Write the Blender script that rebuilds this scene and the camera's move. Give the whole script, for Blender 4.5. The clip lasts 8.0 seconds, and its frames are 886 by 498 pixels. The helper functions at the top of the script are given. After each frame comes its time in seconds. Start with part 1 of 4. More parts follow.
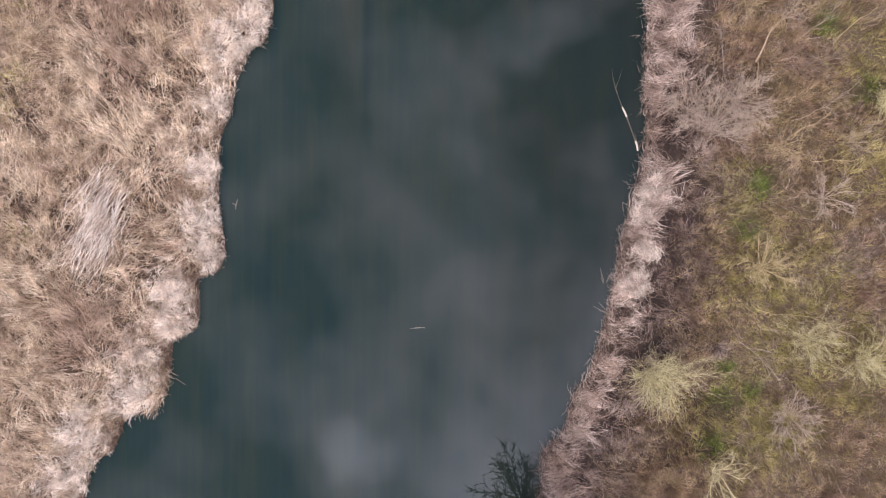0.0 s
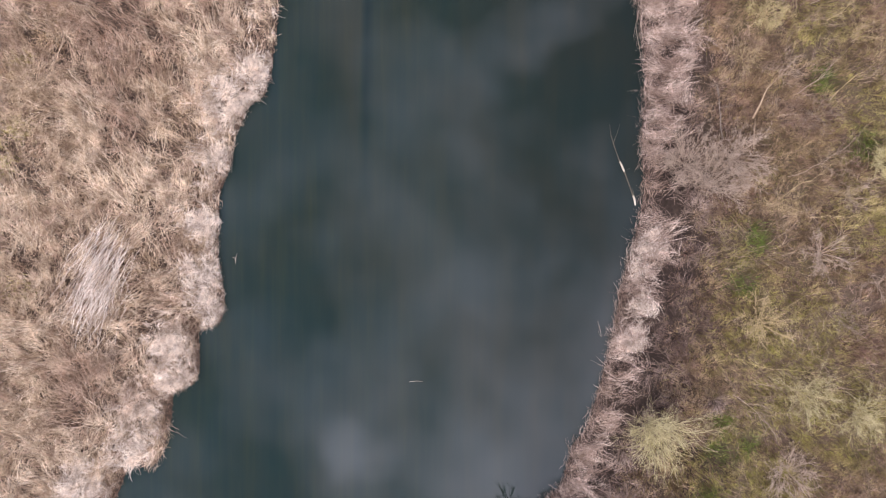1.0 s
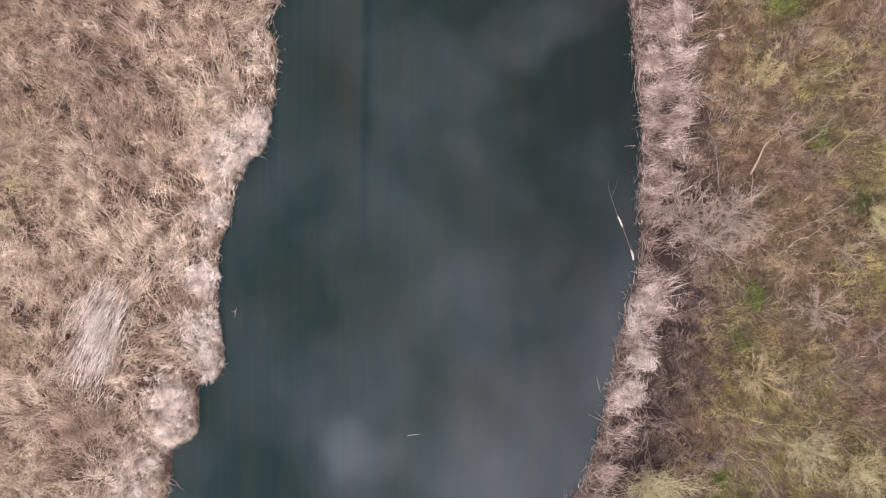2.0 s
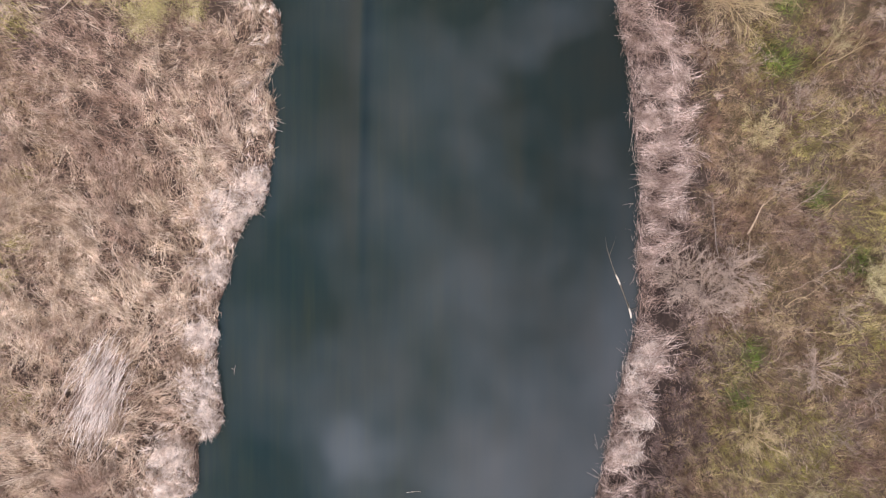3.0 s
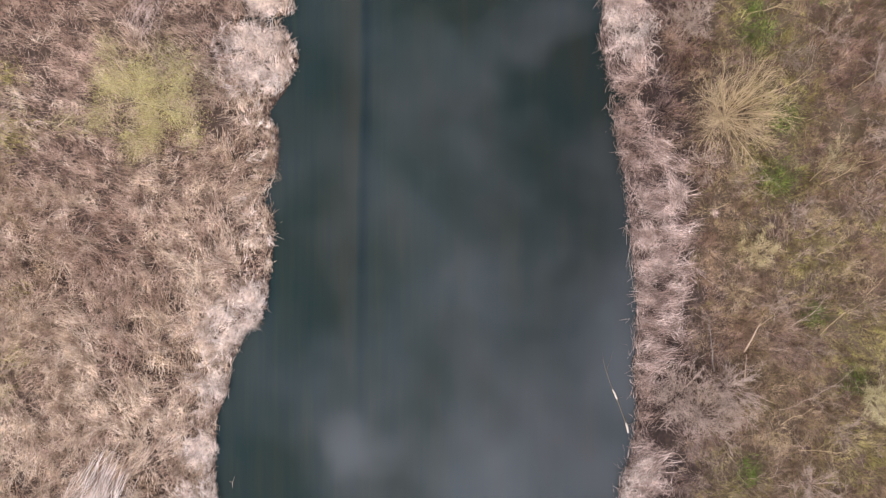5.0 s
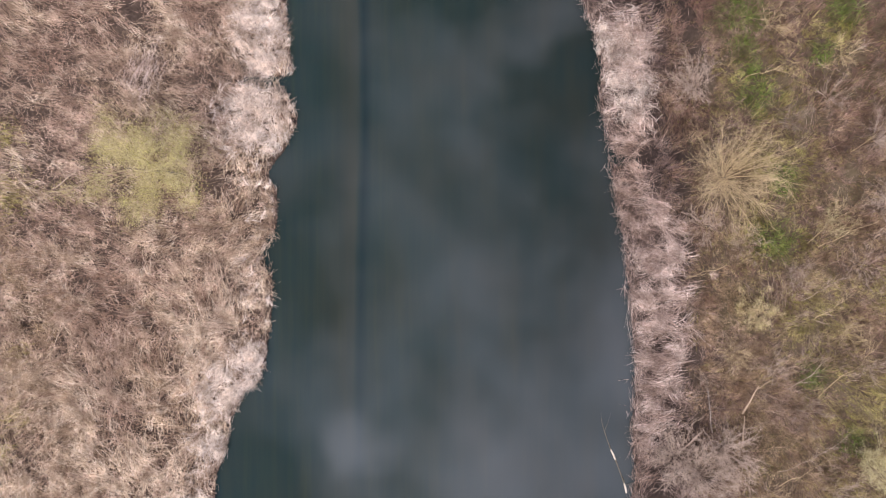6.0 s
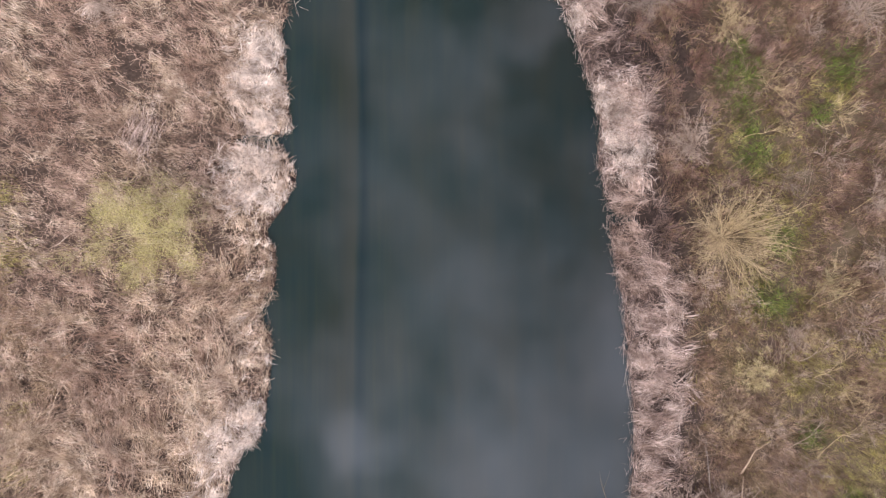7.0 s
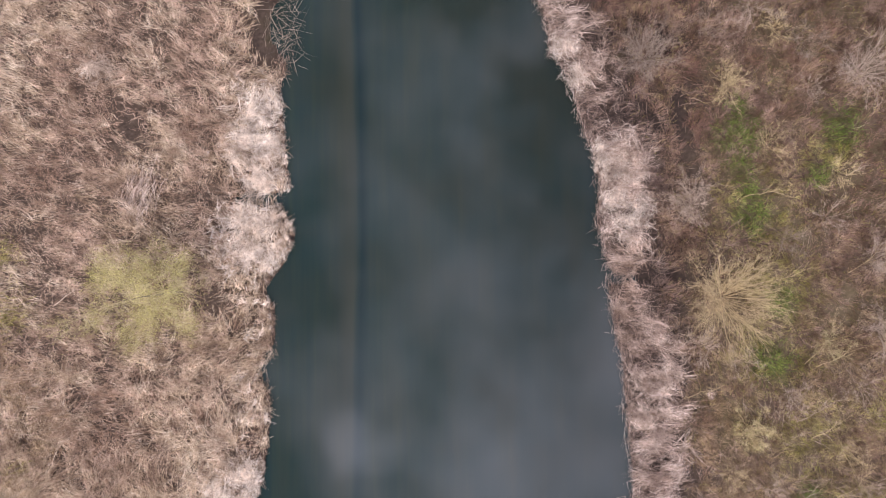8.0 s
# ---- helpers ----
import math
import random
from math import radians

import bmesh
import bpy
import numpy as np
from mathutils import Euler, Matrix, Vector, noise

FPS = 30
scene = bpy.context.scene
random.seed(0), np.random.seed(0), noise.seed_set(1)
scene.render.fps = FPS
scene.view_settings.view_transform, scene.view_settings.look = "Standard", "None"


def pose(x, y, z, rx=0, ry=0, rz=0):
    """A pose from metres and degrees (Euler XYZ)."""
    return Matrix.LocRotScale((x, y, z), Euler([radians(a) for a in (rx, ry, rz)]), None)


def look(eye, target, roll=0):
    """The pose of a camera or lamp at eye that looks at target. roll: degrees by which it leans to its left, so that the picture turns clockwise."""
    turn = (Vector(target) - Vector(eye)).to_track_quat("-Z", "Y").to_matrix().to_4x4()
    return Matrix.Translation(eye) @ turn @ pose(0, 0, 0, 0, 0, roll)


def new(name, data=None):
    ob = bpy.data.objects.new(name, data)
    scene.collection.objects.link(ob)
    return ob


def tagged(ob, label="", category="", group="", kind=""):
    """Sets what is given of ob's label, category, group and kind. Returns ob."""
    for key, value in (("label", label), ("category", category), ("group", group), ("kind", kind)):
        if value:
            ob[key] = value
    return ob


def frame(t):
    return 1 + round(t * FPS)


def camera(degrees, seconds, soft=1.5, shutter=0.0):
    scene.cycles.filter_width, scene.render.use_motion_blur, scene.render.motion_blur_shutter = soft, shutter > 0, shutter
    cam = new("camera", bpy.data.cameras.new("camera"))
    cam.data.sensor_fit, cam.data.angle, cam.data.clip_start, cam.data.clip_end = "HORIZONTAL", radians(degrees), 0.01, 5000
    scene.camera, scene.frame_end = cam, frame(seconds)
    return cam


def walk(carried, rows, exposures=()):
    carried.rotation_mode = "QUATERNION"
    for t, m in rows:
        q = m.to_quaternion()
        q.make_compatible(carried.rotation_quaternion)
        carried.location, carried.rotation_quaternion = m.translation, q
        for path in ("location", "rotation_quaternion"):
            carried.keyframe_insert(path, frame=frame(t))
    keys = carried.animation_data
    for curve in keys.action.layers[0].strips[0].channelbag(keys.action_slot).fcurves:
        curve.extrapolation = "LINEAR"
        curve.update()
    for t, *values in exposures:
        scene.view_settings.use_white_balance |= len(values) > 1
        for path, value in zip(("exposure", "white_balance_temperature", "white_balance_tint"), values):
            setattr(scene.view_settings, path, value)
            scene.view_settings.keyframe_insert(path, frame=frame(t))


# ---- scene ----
cam = camera(61.9, 8.0, soft=1.0, shutter=0.2)
# straight flight north over the river, lens pointing down
METRES, EYE, TILT, LEAN, TURN = 26.4, 41.45, -90.0, 1.75, 0.0
ROWS = [
    (0.0, 0.0, 0.0, 0.0, 0.0, 0.0, -0.0),
    (0.5, 0.0012, -0.0038, 0.0553, -0.01, -0.04, 0.02),
    (1.0, 0.0042, -0.0077, 0.1159, 0.04, -0.04, 0.04),
    (1.5, 0.0053, -0.0108, 0.1727, 0.03, -0.06, 0.06),
    (3.0, 0.0134, -0.0179, 0.3602, 0.13, -0.18, 0.14),
    (3.5, 0.0163, -0.02, 0.4196, 0.16, -0.19, 0.16),
    (4.0, 0.0178, -0.0207, 0.4854, 0.14, -0.25, 0.17),
    (4.5, 0.0187, -0.0211, 0.546, 0.14, -0.29, 0.19),
    (6.0, 0.0236, -0.0215, 0.7449, 0.14, -0.5, 0.19),
    (6.5, 0.0258, -0.0208, 0.8051, 0.17, -0.52, 0.21),
    (7.0, 0.0276, -0.021, 0.872, 0.18, -0.55, 0.22),
    (7.5, 0.0286, -0.0205, 0.9328, 0.17, -0.57, 0.24),
    (8.0, 0.0297, -0.0204, 0.9989, 0.14, -0.58, 0.26),
]
walk(cam, [(t, pose(0, 0, EYE, TILT, LEAN, TURN) @ pose(METRES * x, METRES * y, METRES * z, 90 + pitch, roll, yaw)) for t, x, y, z, yaw, pitch, roll in ROWS],
     exposures=[(0.0, 0.33, 6800, 19), (8.0, 0.33, 6800, 19)])

# ---------------------------------------------------------------- sky and sun
SUN_EL, SUN_AZ = radians(58), radians(200)
world = bpy.data.worlds.new("cloudy_sky")
scene.world = world
world.use_nodes = True
W = world.node_tree
W.nodes.clear()


def wnode(kind, **values):
    n = W.nodes.new(kind)
    for k, v in values.items():
        n.inputs[k].default_value = v
    return n


w_out = wnode("ShaderNodeOutputWorld")
w_bg = wnode("ShaderNodeBackground", Strength=0.1)
w_sky = wnode("ShaderNodeTexSky")
w_sky.sky_type = "NISHITA"
w_sky.sun_disc = False
w_sky.sun_elevation, w_sky.sun_rotation = SUN_EL, SUN_AZ
w_co = wnode("ShaderNodeTexCoord")


def wmath(op, a, b=0.0, c=0.0):
    n = W.nodes.new("ShaderNodeMath")
    n.operation = op
    for k, v in enumerate((a, b, c)):
        if isinstance(v, (int, float)):
            n.inputs[k].default_value = v
        else:
            W.links.new(v, n.inputs[k])
    return n.outputs[0]


# a flat deck of broken cloud: directions are projected onto a level plane overhead
w_xyz = wnode("ShaderNodeSeparateXYZ")
W.links.new(w_co.outputs["Generated"], w_xyz.inputs[0])
w_up = wmath("MAXIMUM", w_xyz.outputs["Z"], 0.08)
w_flat = wnode("ShaderNodeCombineXYZ")
W.links.new(wmath("DIVIDE", w_xyz.outputs["X"], w_up), w_flat.inputs[0])
W.links.new(wmath("DIVIDE", w_xyz.outputs["Y"], w_up), w_flat.inputs[1])
w_n1 = wnode("ShaderNodeTexNoise", Scale=6.5, Detail=3.5, Roughness=0.45)
w_n2 = wnode("ShaderNodeTexNoise", Scale=4.5, Detail=3.0, Roughness=0.5)
W.links.new(w_flat.outputs[0], w_n1.inputs["Vector"])
W.links.new(w_flat.outputs[0], w_n2.inputs["Vector"])
w_warp = W.nodes.new("ShaderNodeVectorMath")
w_warp.operation = "MULTIPLY_ADD"
w_warp.inputs[1].default_value, w_warp.inputs[2].default_value = (0.22, 0.22, 0), (-0.11, -0.11, 0)
W.links.new(w_n2.outputs["Color"], w_warp.inputs[0])
w_uv = W.nodes.new("ShaderNodeVectorMath")
W.links.new(w_flat.outputs[0], w_uv.inputs[0])
W.links.new(w_warp.outputs[0], w_uv.inputs[1])
# the brighter and darker clouds overhead: east, north, reach, brightness
CLOUDS = [(-0.16, -0.245, 0.055, 0.50), (-0.15, -0.24, 0.13, 0.16), (0.03, -0.28, 0.15, 0.27), (0.20, -0.26, 0.18, 0.45), (0.09, 0.29, 0.09, 0.34), (-0.03, 0.0, 0.20, 0.16),
          (-0.05, -0.15, 0.20, 0.14), (0.10, 0.16, 0.11, -0.10), (0.21, 0.11, 0.14, 0.08), (0.19, 0.27, 0.10, -0.11), (-0.04, 0.24, 0.14, 0.11), (-0.28, -0.27, 0.13, -0.08),
          (0.24, -0.12, 0.12, 0.22), (0.08, -0.34, 0.15, 0.34), (-0.08, -0.36, 0.14, 0.3), (0.03, 0.32, 0.10, -0.22), (0.11, -0.30, 0.14, -0.20), (-0.15, 0.06, 0.10, -0.12),
          (-0.27, -0.18, 0.10, 0.15), (-0.01, -0.20, 0.07, 0.13), (-0.07, -0.08, 0.10, -0.10), (-0.13, 0.22, 0.10, 0.10), (-0.01, 0.16, 0.07, 0.07)]
w_sum = 0.062
for cu, cv, reach, gain in CLOUDS:
    w_d = W.nodes.new("ShaderNodeVectorMath")
    w_d.operation = "DISTANCE"
    W.links.new(w_uv.outputs[0], w_d.inputs[0])
    w_d.inputs[1].default_value = (cu, cv, 0)
    w_f = W.nodes.new("ShaderNodeMapRange")
    w_f.interpolation_type = "SMOOTHERSTEP"
    for k, v in (("From Min", reach * 1.3), ("From Max", 0.0), ("To Min", 0.0), ("To Max", 1.25 * gain)):
        w_f.inputs[k].default_value = v
    W.links.new(w_d.outputs["Value"], w_f.inputs["Value"])
    w_sum = wmath("ADD", w_f.outputs["Result"], w_sum)
w_dens = wmath("ADD", w_sum, wmath("MULTIPLY", wmath("SUBTRACT", w_n1.outputs["Fac"], 0.48), 1.15))
w_ramp = wnode("ShaderNodeValToRGB")
w_ramp.color_ramp.elements[0].position, w_ramp.color_ramp.elements[0].color = 0.0, (3.9, 4.3, 5.2, 1)
w_ramp.color_ramp.elements[1].position, w_ramp.color_ramp.elements[1].color = 1.0, (52, 56, 68, 1)
W.links.new(w_dens, w_ramp.inputs["Fac"])
w_mix = wnode("ShaderNodeMix")
w_mix.data_type = "RGBA"
w_mix.inputs["Factor"].default_value = 0.85
W.links.new(w_sky.outputs["Color"], w_mix.inputs[6])
W.links.new(w_ramp.outputs["Color"], w_mix.inputs[7])
W.links.new(w_mix.outputs[2], w_bg.inputs["Color"])
W.links.new(w_bg.outputs["Background"], w_out.inputs["Surface"])

sun = new("sun", bpy.data.lights.new("sun", "SUN"))
sun.data.energy, sun.data.angle, sun.data.color = 2.5, radians(9), (1.0, 0.95, 0.88)
sun.matrix_world = look((0, 0, 0), (-math.sin(SUN_AZ) * math.cos(SUN_EL), -math.cos(SUN_AZ) * math.cos(SUN_EL), -math.sin(SUN_EL)))


# ---------------------------------------------------------------- materials
def material(name):
    m = bpy.data.materials.new(name)
    m.use_nodes = True
    t = m.node_tree
    return m, t, t.nodes["Principled BSDF"]


def node(t, kind, links=(), **values):
    n = t.nodes.new(kind)
    for k, v in values.items():
        n.inputs[k.replace("_", " ")].default_value = v
    for socket, source in links:
        t.links.new(source, n.inputs[socket])
    return n


def ramp(t, source, stops):
    n = t.nodes.new("ShaderNodeValToRGB")
    e = n.color_ramp.elements
    while len(e) < len(stops):
        e.new(0.5)
    for k, (p, c) in enumerate(stops):
        e[k].position, e[k].color = p, (*c, 1)
    t.links.new(source, n.inputs["Fac"])
    return n.outputs["Color"]


def mixed(t, fac, a, b, blend="MIX"):
    n = t.nodes.new("ShaderNodeMix")
    n.data_type, n.blend_type = "RGBA", blend
    for socket, v in ((0, fac), (6, a), (7, b)):
        if isinstance(v, (int, float)):
            n.inputs[socket].default_value = v
        elif isinstance(v, tuple):
            n.inputs[socket].default_value = (*v, 1)
        else:
            t.links.new(v, n.inputs[socket])
    return n.outputs[2]


def span(t, source, a, b, lo=0.0, hi=1.0):
    n = t.nodes.new("ShaderNodeMapRange")
    for k, v in (("From Min", a), ("From Max", b), ("To Min", lo), ("To Max", hi)):
        n.inputs[k].default_value = v
    t.links.new(source, n.inputs["Value"])
    return n.outputs["Result"]


def stalk_material(name, stops, patch, patch_scale=0.22, patch_from=0.5, patch_to=0.66, rough=0.72):
    """Dry stalks: each one its own shade, larger drifts of another tint, a fine mottle along the blade."""
    m, t, p = material(name)
    pos = node(t, "ShaderNodeNewGeometry")
    tone = t.nodes.new("ShaderNodeAttribute")
    tone.attribute_name = "tone"
    shade = node(t, "ShaderNodeMix", [(2, pos.outputs["Random Per Island"]), (3, tone.outputs["Fac"])])
    shade.inputs[0].default_value = 0.72
    own = ramp(t, shade.outputs[0], stops)
    drift = node(t, "ShaderNodeTexNoise", [("Vector", pos.outputs["Position"])], Scale=patch_scale, Detail=4.0, Roughness=0.6)
    c = mixed(t, span(t, drift.outputs["Fac"], patch_from, patch_to, 0.0, 0.75), own, patch)
    tuft = node(t, "ShaderNodeTexNoise", [("Vector", pos.outputs["Position"])], Scale=1.1, Detail=3.0, Roughness=0.6)
    c = mixed(t, 1.0, c, ramp(t, tuft.outputs["Fac"], [(0.33, (0.50, 0.455, 0.43)), (0.51, (0.95, 0.94, 0.93)), (0.67, (1.3, 1.3, 1.3))]), "MULTIPLY")
    grain = node(t, "ShaderNodeTexNoise", [("Vector", pos.outputs["Position"])], Scale=4.5, Detail=4.0, Roughness=0.65)
    c = mixed(t, 1.0, c, ramp(t, grain.outputs["Fac"], [(0.33, (0.62, 0.58, 0.55)), (0.5, (0.95, 0.94, 0.93)), (0.66, (1.15, 1.15, 1.15))]), "MULTIPLY")
    t.links.new(c, p.inputs["Base Color"])
    p.inputs["Roughness"].default_value = rough
    p.inputs["Specular IOR Level"].default_value = 0.25
    return m


def plain_material(name, a, b, scale=6.0, rough=0.8, bump=0.3):
    m, t, p = material(name)
    pos = node(t, "ShaderNodeNewGeometry")
    n = node(t, "ShaderNodeTexNoise", [("Vector", pos.outputs["Position"])], Scale=scale, Detail=6.0, Roughness=0.65)
    own = mixed(t, span(t, pos.outputs["Random Per Island"], 0, 1, 0.0, 0.5), ramp(t, n.outputs["Fac"], [(0.32, a), (0.68, b)]), b)
    t.links.new(own, p.inputs["Base Color"])
    bp = node(t, "ShaderNodeBump", [("Height", n.outputs["Fac"])], Strength=bump, Distance=0.05)
    t.links.new(bp.outputs["Normal"], p.inputs["Normal"])
    p.inputs["Roughness"].default_value = rough
    return m


REED = stalk_material("dry_reed", [(0.0, (0.16, 0.104, 0.066)), (0.27, (0.36, 0.252, 0.168)), (0.55, (0.66, 0.515, 0.365)), (1.0, (0.92, 0.80, 0.66))], (0.42, 0.295, 0.235))
REED_DARK = stalk_material("brown_sedge", [(0.0, (0.13, 0.078, 0.055)), (0.35, (0.37, 0.245, 0.18)), (1.0, (0.74, 0.56, 0.45))], (0.33, 0.205, 0.14))
BLEACHED = stalk_material("bleached_reed", [(0.0, (0.40, 0.29, 0.21)), (0.25, (0.78, 0.66, 0.56)), (1.0, (0.93, 0.86, 0.79))], (0.66, 0.52, 0.41))
PINK = stalk_material("pinkish_reed", [(0.0, (0.11, 0.070, 0.058)), (0.3, (0.46, 0.335, 0.275)), (0.65, (0.78, 0.63, 0.545)), (1.0, (0.93, 0.80, 0.71))], (0.50, 0.355, 0.275))
TANGLE = stalk_material("dark_tangle", [(0.0, (0.040, 0.026, 0.023)), (0.4, (0.15, 0.103, 0.088)), (0.7, (0.36, 0.275, 0.235)), (1.0, (0.56, 0.45, 0.385))], (0.16, 0.108, 0.092))
MEADOW = stalk_material("dead_herb_stems", [(0.0, (0.07, 0.038, 0.030)), (0.4, (0.28, 0.18, 0.145)), (1.0, (0.66, 0.485, 0.40))], (0.25, 0.137, 0.107), 0.3, 0.45, 0.6)
TAN = stalk_material("tan_grass", [(0.0, (0.157, 0.105, 0.059)), (0.5, (0.381, 0.269, 0.162)), (1.0, (0.694, 0.532, 0.346))], (0.302, 0.196, 0.124), 0.4)
RUSSET = stalk_material("russet_grass", [(0.0, (0.078, 0.044, 0.034)), (0.5, (0.228, 0.138, 0.103)), (1.0, (0.504, 0.342, 0.264))], (0.180, 0.090, 0.067), 0.4)
OLIVE = stalk_material("olive_grass", [(0.0, (0.26, 0.245, 0.065)), (0.5, (0.44, 0.395, 0.122)), (1.0, (0.68, 0.585, 0.27))], (0.37, 0.36, 0.085), 0.5)
GREEN = stalk_material("fresh_grass", [(0.0, (0.070, 0.105, 0.022)), (0.6, (0.160, 0.220, 0.045)), (1.0, (0.30, 0.345, 0.10))], (0.135, 0.185, 0.037), 0.6)
BARK = plain_material("grey_bark", (0.12, 0.095, 0.08), (0.30, 0.25, 0.21))
TWIG_GREY = plain_material("grey_twigs", (0.32, 0.235, 0.18), (0.62, 0.49, 0.39))
TWIG_MAUVE = plain_material("mauve_grey_twigs", (0.20, 0.148, 0.115), (0.44, 0.345, 0.275))
TWIG_OLIVE = plain_material("olive_twigs", (0.33, 0.27, 0.14), (0.56, 0.47, 0.26))
TWIG_CREAM = plain_material("cream_twigs", (0.46, 0.40, 0.22), (0.72, 0.63, 0.38))
TWIG_STRAW = plain_material("straw_twigs", (0.40, 0.29, 0.155), (0.70, 0.545, 0.32))
TWIG_DARK = plain_material("dark_twigs", (0.035, 0.03, 0.024), (0.09, 0.075, 0.06))
BUD = stalk_material("catkins", [(0.0, (0.36, 0.32, 0.14)), (0.5, (0.52, 0.46, 0.24)), (1.0, (0.68, 0.60, 0.38))], (0.46, 0.42, 0.16), 0.8)
LEAF = stalk_material("young_willow_leaf", [(0.0, (0.42, 0.375, 0.14)), (0.5, (0.62, 0.57, 0.20)), (1.0, (0.78, 0.70, 0.34))], (0.52, 0.54, 0.12), 0.45)
DEADWOOD = plain_material("bleached_wood", (0.32, 0.25, 0.17), (0.66, 0.59, 0.49), 5.0)
TANWOOD = plain_material("tan_wood", (0.22, 0.155, 0.10), (0.46, 0.34, 0.23), 5.0)
# dimming by murky water is put into this dark wood colour
SUNK = plain_material("sunken_wood", (0.032, 0.028, 0.019), (0.085, 0.070, 0.046), 4.0, 0.5)


def ground_material():
    m, t, p = material("bank_soil")
    pos = node(t, "ShaderNodeNewGeometry")
    n1 = node(t, "ShaderNodeTexNoise", [("Vector", pos.outputs["Position"])], Scale=0.35, Detail=8.0, Roughness=0.62)
    n2 = node(t, "ShaderNodeTexNoise", [("Vector", pos.outputs["Position"])], Scale=5.0, Detail=6.0, Roughness=0.7)
    xyz = node(t, "ShaderNodeSeparateXYZ", [("Vector", pos.outputs["Position"])])
    soil = ramp(t, n1.outputs["Fac"], [(0.3, (0.020, 0.0135, 0.0118)), (0.5, (0.038, 0.0265, 0.022)), (0.62, (0.062, 0.044, 0.034)), (0.75, (0.055, 0.050, 0.024))])
    soil = mixed(t, 1.0, soil, ramp(t, n2.outputs["Fac"], [(0.3, (0.45, 0.45, 0.45)), (0.7, (1.3, 1.25, 1.2))]), "MULTIPLY")
    # brown thatch lies under the reeds and the meadow; the strip behind the east shore is bare mud
    thatch = ramp(t, n2.outputs["Fac"], [(0.3, (0.045, 0.030, 0.022)), (0.5, (0.105, 0.072, 0.053)), (0.7, (0.18, 0.130, 0.096))])
    soil = mixed(t, span(t, xyz.outputs["X"], -9.5, -13.0, 0.0, 0.45), soil, thatch)
    thatch = mixed(t, span(t, n1.outputs["Fac"], 0.45, 0.62, 0.0, 0.4), thatch, (0.115, 0.105, 0.042))
    soil = mixed(t, span(t, xyz.outputs["X"], 12.3, 15.5, 0.0, 0.9), soil, thatch)
    # river bed: silt with long weed streaks that run with the current
    stretch = node(t, "ShaderNodeMapping", [("Vector", pos.outputs["Position"])], Scale=(0.9, 0.06, 1.0))
    weed = node(t, "ShaderNodeTexNoise", [("Vector", stretch.outputs["Vector"])], Scale=1.0, Detail=5.0, Roughness=0.6)
    silt = ramp(t, weed.outputs["Fac"], [(0.3, (0.040, 0.078, 0.066)), (0.5, (0.072, 0.098, 0.080)), (0.7, (0.135, 0.118, 0.075))])
    silt = mixed(t, span(t, n1.outputs["Fac"], 0.4, 0.65), silt, (0.056, 0.084, 0.071))
    c = mixed(t, span(t, xyz.outputs["Z"], -0.35, 0.0), silt, soil)
    t.links.new(c, p.inputs["Base Color"])
    bp = node(t, "ShaderNodeBump", [("Height", n2.outputs["Fac"])], Strength=0.3, Distance=0.05)
    t.links.new(bp.outputs["Normal"], p.inputs["Normal"])
    p.inputs["Roughness"].default_value = 0.9
    p.inputs["Specular IOR Level"].default_value = 0.2
    return m


